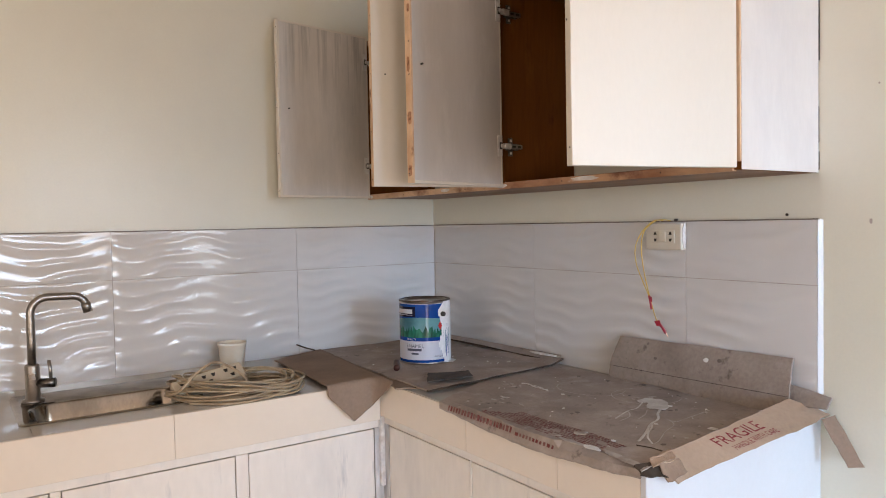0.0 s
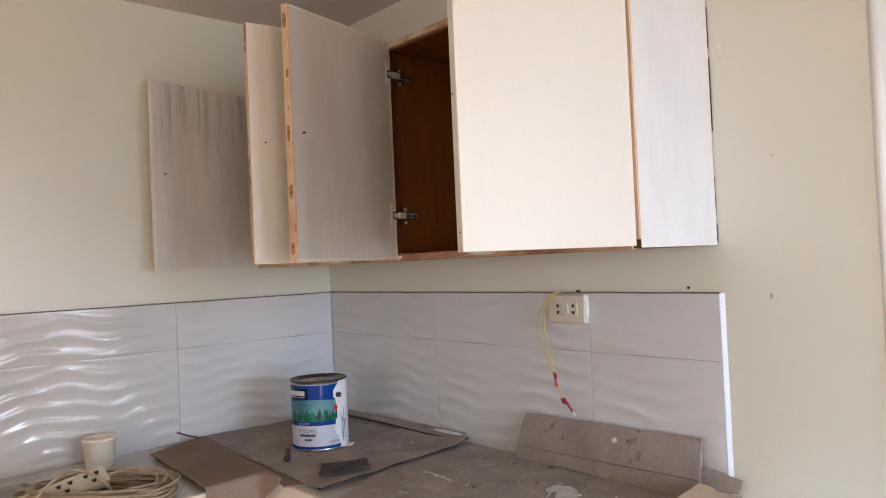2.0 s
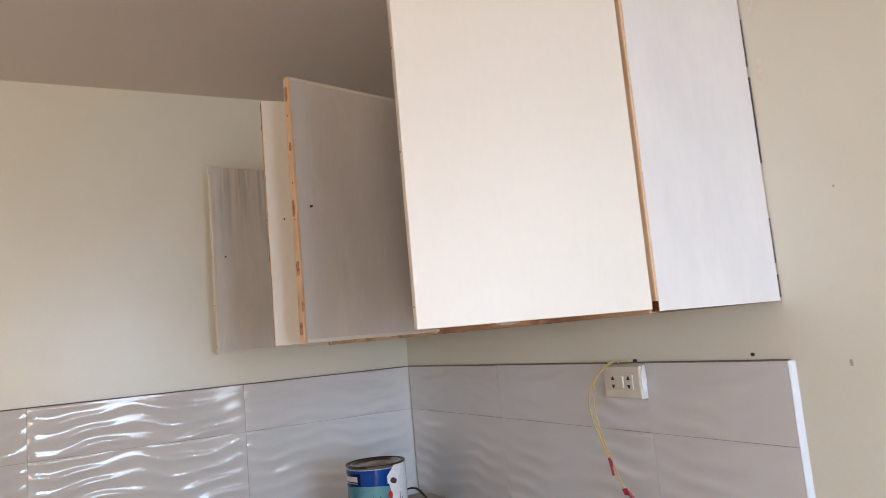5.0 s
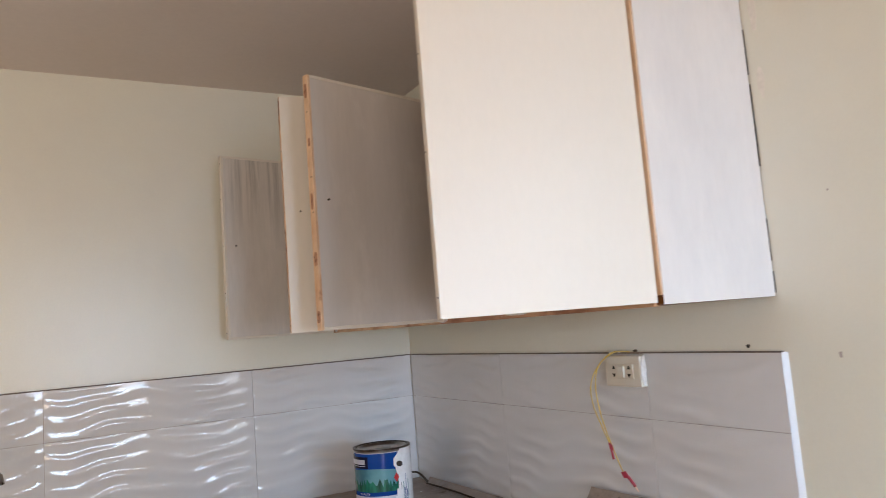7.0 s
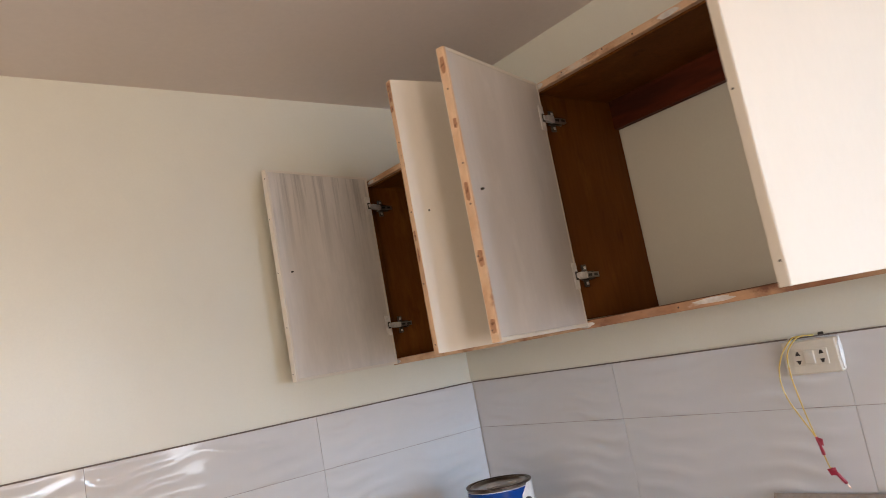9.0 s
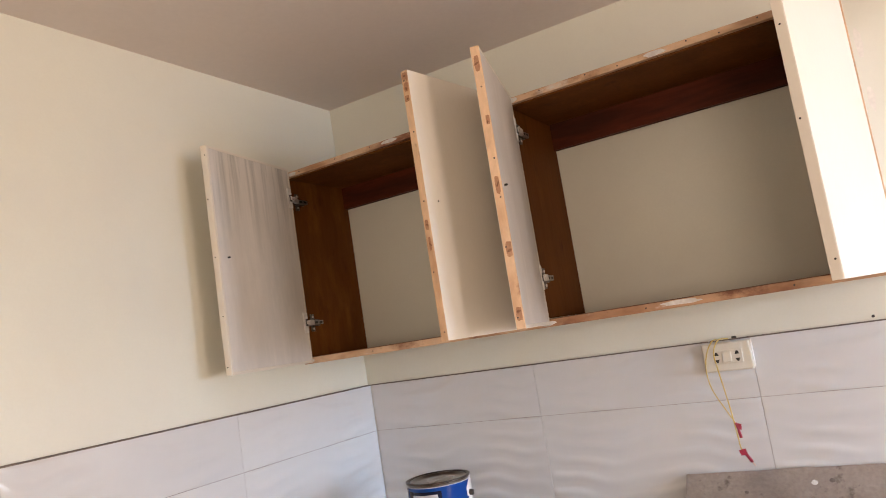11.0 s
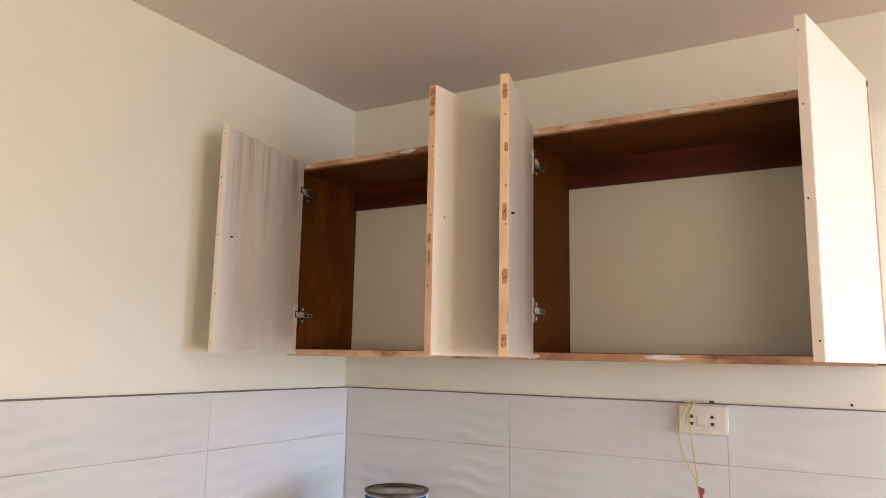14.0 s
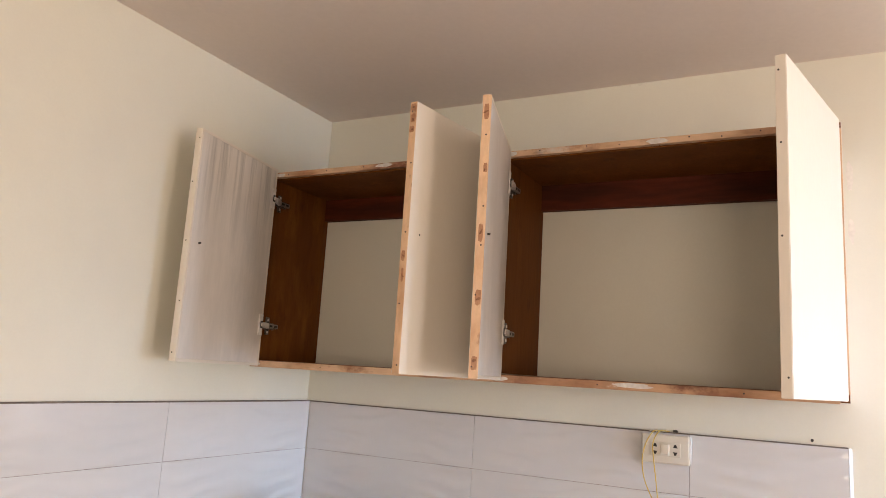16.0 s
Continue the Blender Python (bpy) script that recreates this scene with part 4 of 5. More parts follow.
part("flap", sheet((-0.748, -0.600, FLAT + 0.004), (-0.585, -0.660, FLAT + 0.008), (-0.515, -0.030, FLAT + 0.006), (-0.715, -0.105, FLAT + 0.002), 34, 66, 0.003, over_edge, 0.004, 3), CARDMID, card_a, "cleaner brown flap drooping over the front edge", True)
bm = sheet((-0.046, -0.715, FLAT + 0.010), (-0.044, -0.140, FLAT + 0.004), (-0.014, -0.110, FLAT + 0.016), (-0.014, -0.722, FLAT + 0.022), 26, 4, 0.005, None, 0.006, 4)
part("curled_edge", bm, CARD, card_a, "curled edge against the tiles")
# dark rod painting shade in the fold below the curled edge
part("dark_edge", tube(bmesh.new(), smooth_path([(-0.048, -0.715, FLAT + 0.008), (-0.055, -0.55, FLAT + 0.008), (-0.047, -0.35, FLAT + 0.008), (-0.048, -0.15, FLAT + 0.006)], 6), 0.0028, 6), CARDDARK, card_a, "dark edge with shade painted in")
bm = blob(bmesh.new(), -0.030, -0.66, FLAT + 0.018, 0.010, 0.060, 0.05, 3, rise=0.004)
part("paint_smear", bm, SPLASH, card_a, "dried white paint smear")
part("torn_corner", tube(bmesh.new(), smooth_path([(-0.100, -0.06, FLAT + 0.002), (-0.085, -0.07, FLAT + 0.030), (-0.055, -0.10, FLAT + 0.036), (-0.035, -0.14, FLAT + 0.004)], 5), 0.006, 6, flat=0.5), CARDDARK, card_a, "dark curled scrap")
part("torn_corner", tube(bmesh.new(), [(-0.60, -0.02, FLAT + 0.030), (-0.575, -0.03, FLAT + 0.018), (-0.545, -0.05, FLAT + 0.008)], 0.006, 6, flat=0.35), CARDDARK, card_a, "dark torn sliver")

SEED_B = 7


def lay_b(u, v, p):
    """The front of the large sheet sags over the worktop's edge in x."""
    s = -0.572 - p.x
    if s > 0:
        return Vector((-0.582 - 0.30 * s, p.y, p.z - 0.9 * s))
    return p


def front_b(y):
    return -0.588 - 0.016 * math.sin(math.pi * min(1, max(0, (-0.90 - y) / 0.62)))


def on_b(x, y, rise=0.0012):
    """A place on the large sheet, at rise above it."""
    w = noise.noise_vector(Vector((x, y, FLAT - 0.003)) * 9 + Vector((SEED_B, 0, 0)))
    p = Vector((x, y, FLAT - 0.003 + w.z * 0.003 + rise))
    q = lay_b(0, 0, p)
    if x < -0.572:
        q.x -= rise
    return q


def shape_b(u, v, p):
    x = p.x + (front_b(p.y) + 0.588) * max(0, 1 - v * 4)
    return lay_b(u, v, Vector((x, p.y, p.z)))


card_b = thing("cardboard_sheet", (-0.3, -1.2, CZ), "large stained cardboard sheet with red print and paint splashes", "cardboard", "worktop cardboard")
part("panel", sheet((-0.588, -1.523, FLAT - 0.003), (-0.588, -0.885, FLAT - 0.003), (-0.040, -0.600, FLAT - 0.003), (-0.040, -1.500, FLAT - 0.003), 40, 40, 0.004, shape_b, 0.0025, SEED_B), CARD, card_b)
bm = sheet((-0.054, -1.492, FLAT - 0.001), (-0.052, -0.955, FLAT - 0.002), (-0.014, -0.968, FLAT + 0.112), (-0.014, -1.478, FLAT + 0.122), 26, 8, 0.005, lambda u, v, p: p + Vector((-0.010 * math.sin(math.pi * v), 0, 0)), 0.004, 9)
part("raised_flap", bm, CARDFLAP, card_b, "flap folded up against the tiles")
part("crease", tube(bmesh.new(), smooth_path([(-0.0545, -1.488, FLAT + 0.040), (-0.0535, -1.30, FLAT + 0.037), (-0.0525, -1.10, FLAT + 0.034), (-0.0515, -0.96, FLAT + 0.032)], 6), 0.0006, 5), CARDDARK, card_b, "dark fold line")
part("low_flap", sheet((-0.038, -1.565, FLAT + 0.026), (-0.040, -1.470, FLAT + 0.018), (-0.012, -1.470, FLAT + 0.060), (-0.012, -1.565, FLAT + 0.046), 8, 4, 0.004, None, 0.004, 10), CARDFLAP, card_b)
e00, e10, e11, e01 = (-0.520, -1.552, 0.884), (0.000, -1.556, 0.920), (-0.052, -1.490, 0.951), (-0.548, -1.512, FLAT + 0.006)
part("end_flap", sheet(e00, e10, e11, e01, 26, 6, 0.004, None, 0.005, 12), CARDLIGHT, card_b, "cleaner flap folded over the worktop end")
# the strip takes the darker brown in place of the shade on it
part("hanging_strip", sheet((-0.030, -1.607, 0.821), (-0.012, -1.633, 0.826), (-0.004, -1.568, 0.922), (-0.028, -1.548, 0.914), 4, 12, 0.004, None, 0.003, 14), CARDMID, card_b, "narrow strip hanging at the wall")


def crumpled(u, v, p):
    w = noise.noise_vector(p * 55)
    return p + Vector((w.x, w.y, w.z)) * 0.0035


part("torn_corner", sheet((-0.590, -1.526, FLAT - 0.008), (-0.535, -1.550, FLAT - 0.022), (-0.520, -1.520, FLAT + 0.002), (-0.580, -1.505, FLAT + 0.002), 12, 8, 0.002, crumpled, 0.006, 31), CARDDARK, card_b, "ragged dark torn corner")
part("torn_corner", sheet((-0.560, -1.532, FLAT + 0.000), (-0.505, -1.536, FLAT + 0.002), (-0.475, -1.503, FLAT + 0.009), (-0.545, -1.506, FLAT + 0.005), 12, 6, 0.002, crumpled, 0.007, 15), CARDLIGHT, card_b, "torn light flap corner")
part("torn_corner", sheet((-0.545, -1.552, FLAT - 0.026), (-0.500, -1.556, FLAT - 0.014), (-0.500, -1.530, FLAT + 0.006), (-0.540, -1.528, FLAT + 0.002), 8, 6, 0.003, crumpled, 0.008, 18), CARDMID, card_b, "torn brown layer")
# red printing: two readable lines on the end flap
A00, A10, A11, A01 = (Vector(p) for p in (e00, e10, e11, e01))


def on_flap(u, v):
    p = (A00 * (1 - u) + A10 * u) * (1 - v) + (A01 * (1 - u) + A11 * u) * v
    p.z += noise.noise_vector(p * 9 + Vector((12, 0, 0))).z * 0.003
    return p + FLAP_UP * 0.0011


FLAP_UP = (A10 - A00).cross(A01 - A00).normalized()
FLAP_UP = -FLAP_UP if FLAP_UP.z < 0 else FLAP_UP
for text, size, u0, v0, wide in (("FRAGILE", 0.036, 0.485, 0.62, 0.158), ("HANDLE WITH CARE", 0.018, 0.520, 0.25, 0.150)):
    bm = letters(text, size)
    xs = [v.co.x for v in bm.verts]
    k = wide / (max(xs) - min(xs))
    for v in bm.verts:
        v.co = on_flap(u0 + v.co.x * k / 0.52, v0 + v.co.y / 0.066)
    part("lettering", bm, REDPRINT, card_b, "red stencilled warning words")
# lines of small print on the large sheet, as bars
rnd = random.Random(11)
bm = bmesh.new()
for row in range(9):
    x = -0.566 + row * 0.0082
    y = -1.02 - 0.009 * row - rnd.uniform(0, 0.02)
    stop = -1.41 + 0.004 * row + rnd.uniform(-0.03, 0.02)
    while y > stop:
        w = rnd.uniform(0.006, 0.030)
        if rnd.random() < 0.92:
            n = max(1, int(w / 0.006))
            for k in range(n):
                ya, yb = y - w * k / n, y - w * (k + 0.8) / n
                h = 0.0062 * rnd.uniform(0.7, 1.0)
                bm.faces.new([bm.verts.new(on_b(px, py, 0.0008)) for px, py in ((x, ya), (x, yb), (x + h, yb), (x + h, ya))])
        y -= w + rnd.uniform(0.0015, 0.004)
for x, y0, y1, hgt in ((-0.590, -0.925, -1.17, 0.014), (-0.592, -1.18, -1.30, 0.008)):
    y = y0
    while y > y1:
        w = rnd.uniform(0.005, 0.010)
        bm.faces.new([bm.verts.new(on_b(px, py, 0.0016)) for px, py in ((x, y), (x, y - w), (x + hgt * rnd.uniform(0.8, 1), y - w), (x + hgt, y))])
        y -= w + rnd.uniform(0.003, 0.006)
part("small_print", bm, REDINK, card_b, "faded red lines of small print", kind="stuff")
# splashes, drips and stains
for cx, cy, rx, ry, turn, seed in ((-0.200, -1.246, 0.050, 0.027, 0.69, 5), (-0.192, -1.207, 0.030, 0.014, 0.25, 11)):
    part("paint_splash", blob(bmesh.new(), cx, cy, on_b(cx, cy).z + 0.0008, rx, ry, turn, seed, 34, 0.0003), SMEAR, card_b, "thin white paint splash")
for r, mm, path in ((0.0022, SMEAR, ((-0.215, -1.213), (-0.260, -1.236), (-0.297, -1.241), (-0.366, -1.266))), (0.0030, SMEAR, ((-0.232, -1.280), (-0.262, -1.298), (-0.295, -1.326), (-0.344, -1.345), (-0.401, -1.380), (-0.458, -1.410))), (0.0022, SMEAR, ((-0.341, -1.346), (-0.366, -1.366), (-0.391, -1.379), (-0.425, -1.405), (-0.452, -1.439))), (0.0013, THIN, ((-0.280, -1.337), (-0.304, -1.376), (-0.364, -1.401), (-0.427, -1.435), (-0.449, -1.441))), (0.0016, THIN, ((-0.280, -1.338), (-0.283, -1.364), (-0.248, -1.363), (-0.145, -1.352))), (0.0016, THIN, ((-0.297, -1.242), (-0.330, -1.275), (-0.372, -1.285))), (0.0014, THIN, ((-0.255, -1.262), (-0.290, -1.285), (-0.330, -1.300)))):
    bm = tube(bmesh.new(), smooth_path([on_b(x, y, 0.0006) for x, y in path], 6), r, 6, flat=0.22)
    part("paint_drip", bm, mm, card_b, "thin dried drip")
for cx, cy, rx, ry, turn, seed, mm in ((-0.566, -1.335, 0.0055, 0.030, 0.02, 3, THIN), (-0.564, -1.383, 0.0075, 0.015, 0.0, 8, SPLASH), (-0.563, -1.460, 0.0080, 0.042, -0.15, 13, THIN), (-0.562, -1.440, 0.0050, 0.018, -0.1, 19, SPLASH), (-0.512, -1.302, 0.0100, 0.011, 0.3, 23, THIN), (-0.560, -1.275, 0.0050, 0.010, 0.2, 29, THIN), (-0.498, -1.379, 0.0032, 0.0045, 0.0, 31, SPLASH), (-0.192, -1.275, 0.0040, 0.0050, 0.0, 37, SPLASH), (-0.274, -1.451, 0.0060, 0.0075, 0.4, 41, SPLASH)):
    part("paint_splash", blob(bmesh.new(), cx, cy, on_b(cx, cy).z + 0.0006, rx * 1.35, ry * 1.3, turn, seed, 26, 0.0003), mm, card_b, "worn patch of white paint")
part("torn_slit", tube(bmesh.new(), smooth_path([on_b(x, y, 0.0010) for x, y in ((-0.483, -1.425), (-0.475, -1.451), (-0.472, -1.478))], 6), 0.0022, 6, flat=0.4), CARDDARK, card_b, "dark torn slit")
rnd = random.Random(31)
for cx, cy, n, sx, sy, mm in ((-0.300, -0.940, 9, 0.006, 0.045, SPLASH), (-0.330, -0.905, 8, 0.010, 0.040, THIN), (-0.20, -1.18, 5, 0.03, 0.04, THIN), (-0.44, -0.98, 6, 0.02, 0.05, THIN)):
    for k in range(n):
        x, y = cx + rnd.gauss(0, sx), cy + rnd.gauss(0, sy)
        bm = blob(bmesh.new(), x, y, on_b(x, y).z, rnd.uniform(0.0014, 0.0032), rnd.uniform(0.003, 0.012), rnd.uniform(-0.3, 0.5), k * 3.3 + cx, 14, 0.0003)
        part("paint_splash", bm, mm, card_b, "spatter of dried white paint")
rnd = random.Random(23)
for k in range(46):
    x, y, r = rnd.uniform(-0.55, -0.08), rnd.uniform(-1.47, -0.86), rnd.choice((0.001, 0.0012, 0.0015, 0.003))
    part("paint_fleck", blob(bmesh.new(), x, y, on_b(x, y, 0).z + 0.001, r, r * rnd.uniform(0.7, 1.8), rnd.uniform(0, 3), k, 7, 0.0003), rnd.choice((SPLASH, THIN)), card_b)
for k in range(40):
    x, y, r = rnd.uniform(-0.50, -0.04), rnd.uniform(-0.68, -0.08), rnd.choice((0.001, 0.0014, 0.002, 0.0035))
    w = noise.noise_vector(Vector((x, y, FLAT)) * 9 + Vector((1, 0, 0)))
    part("paint_fleck", blob(bmesh.new(), x, y, FLAT + w.z * 0.003 + 0.0012, r, r * rnd.uniform(0.7, 2.6), rnd.uniform(0, 3), k, 7, 0.0003), rnd.choice((SPLASH, THIN)), card_a)
for k in range(13):
    x, y, r = rnd.uniform(-0.54, -0.08), rnd.uniform(-1.46, -0.88), rnd.uniform(0.003, 0.006)
    part("grey_spot", blob(bmesh.new(), x, y, on_b(x, y, 0).z, r, r * 1.2, rnd.uniform(0, 3), k + 50, 10, 0.0008), STAINDOT, card_b)
for y, z, r, mm in ((-1.30, 1.005, 0.005, STAINDOT), (-1.06, 0.955, 0.006, STAINDOT), (-1.11, 0.985, 0.004, STAINDOT), (-1.40, 0.96, 0.005, STAINDOT), (-1.155, 0.948, 0.008, STAINDOT), (-1.182, 0.946, 0.008, STAINDOT), (-1.262, 1.002, 0.006, SPLASH)):
    bm = blob(bmesh.new(), 0, 0, 0, r, r * 1.1, 0, y * 7, 12, 0.0012)
    v = (z - FLAT - 0.008) / 0.11
    x = -0.045 * (1 - v) - 0.014 * v - 0.010 * math.sin(math.pi * v) - 0.0015
    bmesh.ops.transform(bm, matrix=Matrix.Translation((x, y, z)) @ pose(0, 0, 0, 0, -75, 0), verts=bm.verts)
    part("paint_fleck" if mm is SPLASH else "grey_spot", bm, mm, card_b)
for cx, cy, r in ((-0.19, -1.02, 0.085), (-0.15, -1.17, 0.080)):
    part("pressed_ring", tube(bmesh.new(), [on_b(cx + r * math.cos(a * 0.13), cy + r * 1.1 * math.sin(a * 0.13), -0.0004) for a in range(6, 42)], 0.0016, 5, flat=0.5), THIN, card_b, "faint pressed ring mark")

paper = thing("sandpaper_sheet", (-0.42, -0.70, FLAT), "small worn dark sandpaper piece lying on cardboard", "sandpaper")
part("sheet", sheet((-0.525, -0.735, FLAT + 0.012), (-0.388, -0.762, FLAT + 0.014), (-0.338, -0.672, FLAT + 0.009), (-0.452, -0.628, FLAT + 0.009), 10, 6, 0.0012, None, 0.004, 17), SANDPAPER, paper)
tool = thing("maroon_tool_handle", (-0.47, -0.48, FLAT), "short maroon plastic tool handle lying on cardboard", "tool")
part("grip", tube(bmesh.new(), smooth_path([(-0.452, -0.452, FLAT + 0.014), (-0.462, -0.468, FLAT + 0.012), (-0.480, -0.500, FLAT + 0.010), (-0.490, -0.515, FLAT + 0.010)], 4), 0.0095, 10), MAROON, tool, smooth=True)
part("tip", tube(bmesh.new(), [(-0.452, -0.452, FLAT + 0.014), (-0.440, -0.432, FLAT + 0.016)], 0.0035, 8), TIN, tool, "metal tip", True)

# ---- paint can ----
PX, PY, PZ, PR, PH = -0.323, -0.418, FLAT + 0.001, 0.0815, 0.199
KZ = PH / 0.192
can = thing("paint_can", (PX, PY, PZ), "four-litre enamel paint can, blue label, white spill", "paint can")
part("body", lathe([(0, 0.002), (PR - 0.003, 0.002), (PR, 0.0), (PR + 0.0012, 0.002), (PR, 0.005), (PR - 0.0006, 0.008), (PR - 0.0006, PH - 0.008), (PR + 0.0004, PH - 0.006), (PR + 0.0016, PH - 0.002), (PR + 0.001, PH), (PR - 0.004, PH), (PR - 0.007, PH - 0.005), (PR - 0.012, PH - 0.009), (0, PH - 0.009)], (PX, PY, PZ), 56), TIN, can, "bare tinplate body", True)
part("lid", lathe([(PR - 0.008, PH - 0.004), (PR - 0.010, PH - 0.001), (PR - 0.014, PH - 0.001), (PR - 0.018, PH - 0.006), (PR - 0.045, PH - 0.0065), (PR - 0.047, PH - 0.0055), (0, PH - 0.0055)], (PX, PY, PZ), 56), TIN, can, "tinplate lid with dried paint stains", True)


part("rim", lathe([(PR + 0.0019, PH - 0.0035), (PR + 0.0023, PH - 0.0018), (PR + 0.0018, PH + 0.0004), (PR - 0.001, PH + 0.0010), (PR - 0.005, PH + 0.0006), (PR - 0.0075, PH - 0.0035)], (PX, PY, PZ), 56), RIMDARK, can, "dark paint-crusted rim", True)
lid = next(o for o in can.children if o.name.startswith("lid"))
for cx, cy, rx, ry, turn, k in ((-0.012, 0.010, 0.030, 0.018, 0.6, 4), (0.030, -0.020, 0.016, 0.010, 1.4, 9), (-0.034, -0.024, 0.010, 0.006, 0.2, 14)):
    part("paint_stain", blob(bmesh.new(), PX + cx, PY + cy, PZ + PH - 0.0052, rx, ry, turn, k, 24, 0.0003), SMEAR, lid, "dried white paint stain")


def wrap(a0, a1, z0, z1, rise, low=None, high=None):
    """A patch on the can between two angles; low and high may vary with the angle."""
    bm = bmesh.new()
    n = max(2, int((a1 - a0) / 3))
    lo, hi = [], []
    for k in range(n + 1):
        a = a0 + (a1 - a0) * k / n
        c, s = math.cos(radians(a)), math.sin(radians(a))
        r = PR + rise
        zl, zh = (low(a) if low else z0), (high(a) if high else z1)
        lo.append(bm.verts.new((PX + r * c, PY + r * s, PZ + KZ * zl)))
        hi.append(bm.verts.new((PX + r * c, PY + r * s, PZ + KZ * zh)))
    for k in range(n):
        bm.faces.new((lo[k], lo[k + 1], hi[k + 1], hi[k]))
    return bm


def wrap_text(text, size, a, z, rise, squeeze=1.0):
    bm = letters(text, size)
    for v in bm.verts:
        ang = radians(a) + v.co.x * squeeze / PR
        v.co = Vector((PX + (PR + rise) * math.cos(ang), PY + (PR + rise) * math.sin(ang), PZ + KZ * z + v.co.y))
    return bm


label = part("label", wrap(40, 300, 0.005, 0.184, 0.0), LABELWHITE, can, "printed paper label", True)
part("blue_band", wrap(40, 300, 0.136, 0.182, 0.0004, low=lambda a: 0.138 + 0.004 * math.sin(radians(a * 2)), high=None), BLUE, label, smooth=True)
part("picture_band", wrap(40, 300, 0.080, 0.138, 0.0003, high=lambda a: 0.140 + 0.004 * math.sin(radians(a * 2))), TEAL, label, smooth=True)
rnd = random.Random(2)
sky_line = [rnd.uniform(0.092, 0.118) for _ in range(120)]
part("skyline", wrap(60, 296, 0.080, 0.1, 0.0006, high=lambda a: sky_line[int(a / 3) % 120]), GREEN, label, "green city skyline print", True)
part("blue_line", wrap(40, 300, 0.070, 0.081, 0.0008), BLUE, label, smooth=True)
part("blue_line", wrap(40, 300, 0.005, 0.013, 0.0008), BLUE, label, smooth=True)
part("brand_block", wrap(146, 216, 0.143, 0.174, 0.0008), NAVY, label, "dark brand block", True)
part("brand_bar", wrap(158, 209, 0.1535, 0.1665, 0.0011), LABELWHITE, label, "pale brand bar", True)
part("brand_bar", wrap(158, 209, 0.1485, 0.1500, 0.0011), LABELWHITE, label, "", True)
part("lettering", wrap_text("QUALITY", 0.0085, 205, 0.0755, 0.0012), LABELWHITE, label)
part("lettering", wrap_text("ENAMEL", 0.0165, 213, 0.055, 0.0006), GREYINK, label)
part("print_bar", wrap(194, 229, 0.040, 0.0475, 0.0006), GREYINK, label)
part("print_bar", wrap(205, 222, 0.029, 0.0345, 0.0006), GREYINK, label)
part("lettering", wrap_text("4 LITERS", 0.0085, 268, 0.023, 0.0006), GREYINK, label)
spill = part("paint_spill", wrap(283, 372, 0.0, 0.192, 0.0016, low=lambda a: 0.001 + 0.004 * math.sin(a * 0.4), high=lambda a: 0.1922), WETPAINT, can, "white paint run down the side", True)
part("paint_spill", wrap(268, 283, 0.1, 0.1, 0.0016, low=lambda a: 0.150 - 0.0035 * (a - 268) + 0.006 * math.sin(a), high=lambda a: 0.188 - 0.0016 * (283 - a)), WETPAINT, can, "", True)
for a, z0, z1, w in ((279, 0.030, 0.120, 3), (274, 0.040, 0.085, 2.5), (281, 0.018, 0.080, 2), (270, 0.050, 0.066, 2), (286, 0.002, 0.06, 3)):
    part("paint_drip", wrap(a - w, a + w, z0, z1, 0.0021), WETPAINT, can, "", True)
for a, z0, z1, w, mm in ((287.5, 0.030, 0.100, 0.7, TEAL), (290.5, 0.018, 0.085, 0.9, BLUE), (294.0, 0.050, 0.120, 0.6, BLUE), (297.0, 0.026, 0.078, 1.1, BLUE), (300.5, 0.060, 0.105, 0.7, TEAL)):
    part("label_gap", wrap(a - w, a + w, z0, z1, 0.0024), mm, can, "printed label showing between runs of paint", True)
ca = radians(279)
part("ear", tube(bmesh.new(), [(PX + (PR - 0.001) * math.cos(ca), PY + (PR - 0.001) * math.sin(ca), PZ + 0.156), (PX + (PR + 0.010) * math.cos(ca), PY + (PR + 0.010) * math.sin(ca), PZ + 0.156)], 0.0075, 14), DARK, can, "black handle boss", True)
bm = bmesh.new()
for da, dz in ((0, 0.014), (5.5, 0), (0, -0.014), (-5.5, 0)):
    a = radians(272 + da)
    bm.verts.new((PX + (PR + 0.0026) * math.cos(a), PY + (PR + 0.0026) * math.sin(a), PZ + 0.120 + dz))
bm.verts.ensure_lookup_table()
bm.faces.new(bm.verts[:])
part("red_diamond", bm, RED, can)
part("puddle", blob(bmesh.new(), PX + 0.085 * math.cos(radians(315)), PY + 0.085 * math.sin(radians(315)), PZ - 0.001, 0.026, 0.012, radians(45), 9, 18, 0.002), WETPAINT, can, "small puddle of white paint")

# ---- socket outlet and loose wires ----
outlet = thing("wall_socket", (-0.004, -1.124, 1.310), "cream double socket with switch set in the tiles", "socket")
plate = part("face_plate", boxes((-0.0190, 0.0005, -1.182, -1.066, 1.275, 1.346), bevel=0.0035), PLASTIC, outlet)
part("insert", boxes((-0.0220, -0.0191, -1.161, -1.088, 1.294, 1.327), bevel=0.001), PLASTIC, plate)
part("rocker_switch", boxes((-0.0260, -0.0221, -1.135, -1.113, 1.297, 1.324), bevel=0.002), PLASTIC, plate, "cream rocker switch")
for yc in (-1.100, -1.149):
    for dz in (0.0085, -0.0085):
        bm = bmesh.new()
        s = 1 if dz > 0 else -1
        bm.faces.new([bm.verts.new((-0.0225, yc + dy, 1.3105 + dz + s * h)) for dy, h in ((-0.0055, -0.0035), (0.0055, -0.0035), (0.0020, 0.0045), (-0.0020, 0.0045))])
        part("socket_slot", bm, SLOT, plate)
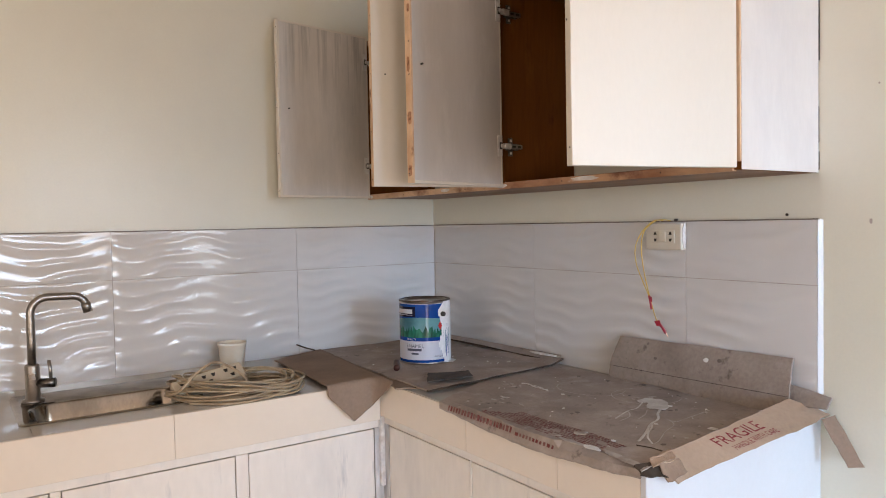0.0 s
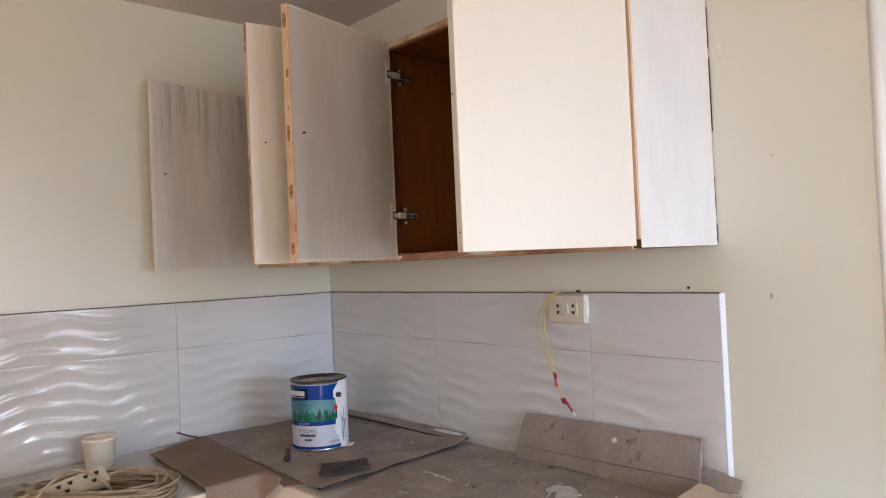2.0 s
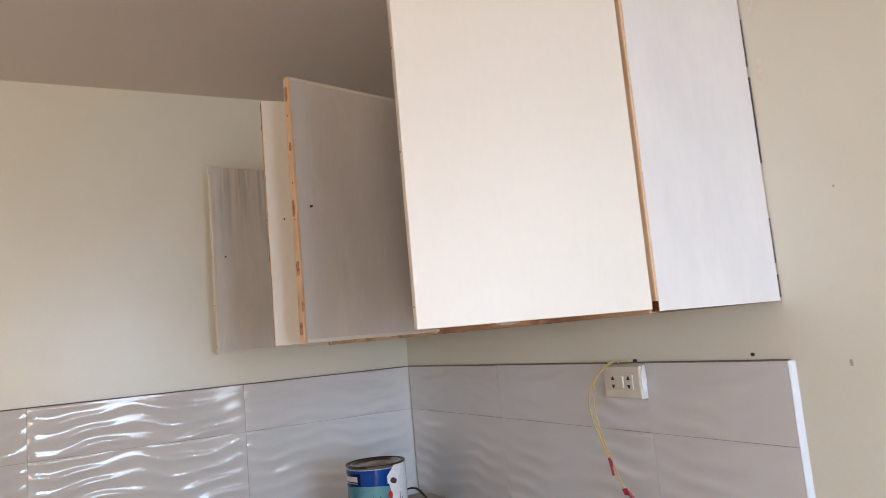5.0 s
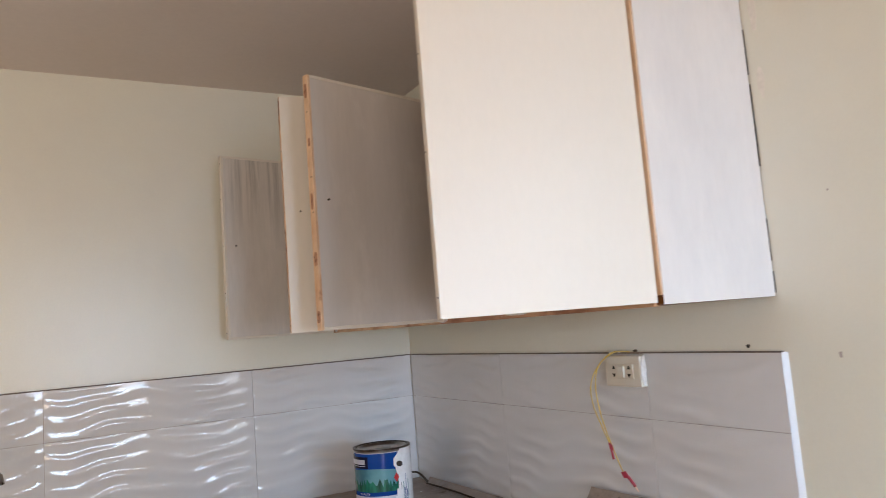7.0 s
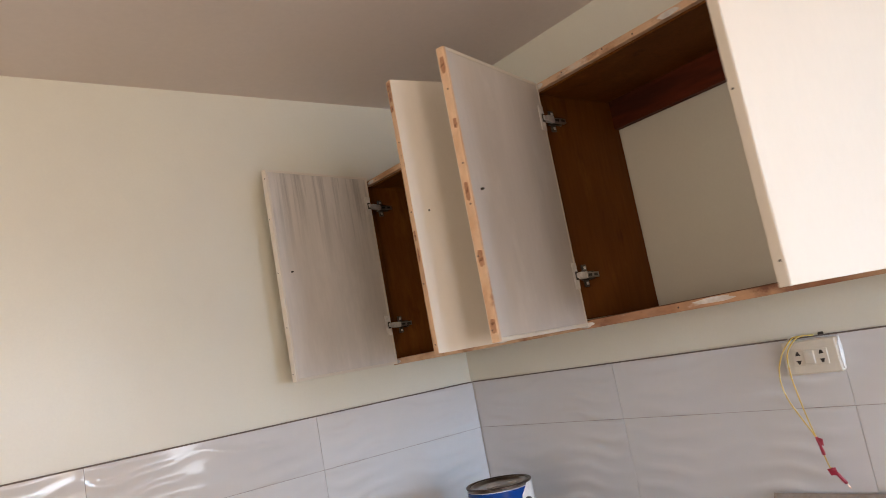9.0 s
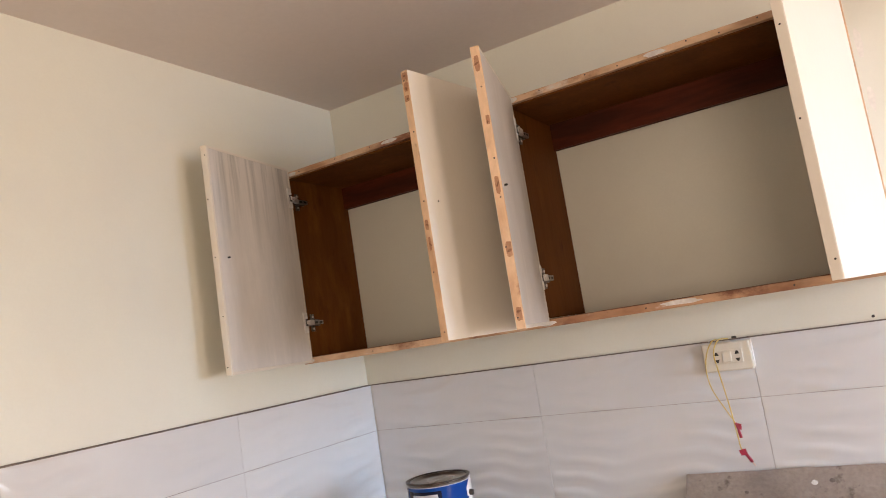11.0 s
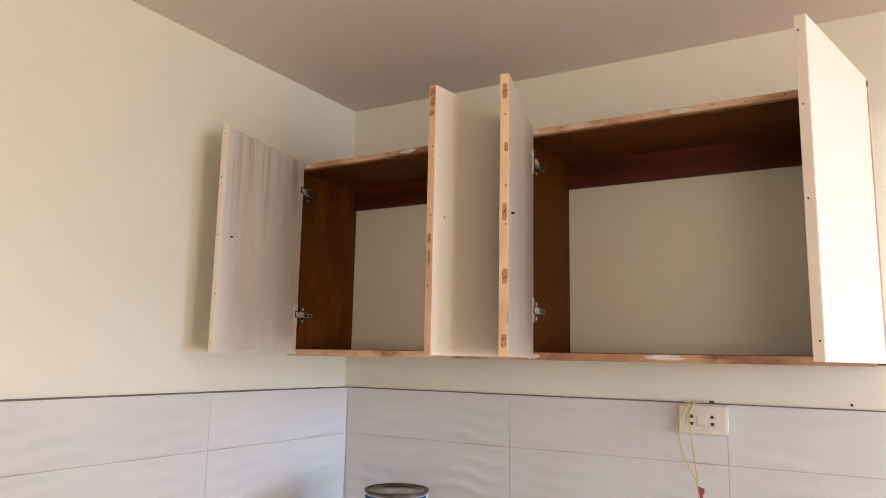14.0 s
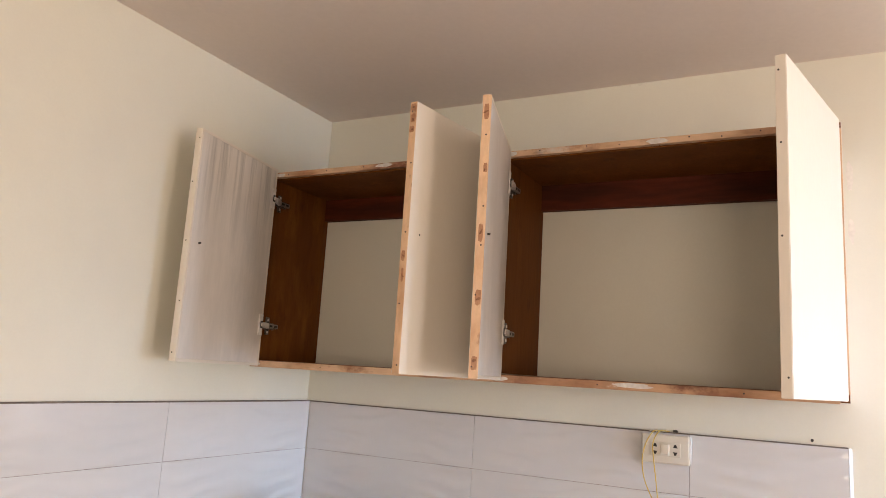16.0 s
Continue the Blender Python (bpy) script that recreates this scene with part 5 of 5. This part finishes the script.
bm = blob(bmesh.new(), 0, 0, 0, 0.0075, 0.034, 0, 3, 18, 0.002)
bmesh.ops.transform(bm, matrix=Matrix.Translation((-0.010, -1.1835, 1.311)) @ pose(0, 0, 0, 90, 0, 0) , verts=bm.verts)
part("filler_edge", bm, SPLASH, outlet, "white filler along the plate edge")
hole = thing("wall_chase", (0.009, -1.120, 1.354), "small broken hole in plaster above the socket", "hole")
part("recess", boxes((0.0062, 0.0097, -1.150, -1.138, 1.347, 1.358), bevel=0.002), DARK, hole)
part("filler", boxes((0.004, 0.0097, -1.118, -1.085, 1.349, 1.3555), bevel=0.003), SPLASH, hole, "crumbly white filler")

wires = thing("loose_wires", (-0.03, -1.10, 1.35), "two loose yellow wires with red taped ends", "wire")
part("wire", tube(bmesh.new(), smooth_path([(0.004, -1.106, 1.353), (-0.022, -1.096, 1.353), (-0.055, -1.084, 1.325), (-0.078, -1.080, 1.285), (-0.083, -1.087, 1.240), (-0.081, -1.106, 1.195), (-0.078, -1.122, 1.160), (-0.077, -1.126, 1.145)], 8), 0.0015, 6), YELLOW, wires, smooth=True)
part("wire", tube(bmesh.new(), smooth_path([(0.004, -1.130, 1.353), (-0.030, -1.112, 1.354), (-0.070, -1.104, 1.328), (-0.090, -1.110, 1.288), (-0.092, -1.116, 1.240), (-0.082, -1.119, 1.190), (-0.062, -1.119, 1.135), (-0.045, -1.118, 1.095), (-0.037, -1.121, 1.078)], 8), 0.0015, 6), YELLOW, wires, smooth=True)
part("stripped_end", tube(bmesh.new(), smooth_path([(0.002, -1.100, 1.352), (-0.010, -1.094, 1.356), (-0.020, -1.086, 1.353)], 4), 0.0017, 6), SPLASH, wires, "pale stripped wire end", True)
part("tape", tube(bmesh.new(), smooth_path([(-0.078, -1.124, 1.158), (-0.077, -1.127, 1.140), (-0.075, -1.129, 1.122)], 4), 0.0042, 8, flat=0.7), REDTAPE, wires, "red tape", True)
part("tape", sheet((-0.079, -1.122, 1.157), (-0.081, -1.136, 1.153), (-0.080, -1.134, 1.140), (-0.079, -1.124, 1.142), 3, 3, 0.001, None, 0.002, 21), REDTAPE, wires, "red tape tag")
part("tape", tube(bmesh.new(), smooth_path([(-0.040, -1.119, 1.087), (-0.031, -1.127, 1.070), (-0.024, -1.134, 1.054)], 4), 0.0046, 8, flat=0.8), REDTAPE, wires, "red tape", True)
part("tape", sheet((-0.042, -1.112, 1.086), (-0.041, -1.128, 1.090), (-0.038, -1.130, 1.074), (-0.038, -1.116, 1.072), 3, 3, 0.001, None, 0.002, 22), REDTAPE, wires, "red tape tag")
part("bare_end", tube(bmesh.new(), [(-0.024, -1.134, 1.054), (-0.021, -1.139, 1.043)], 0.0011, 6), COPPER, wires, "bare copper end")
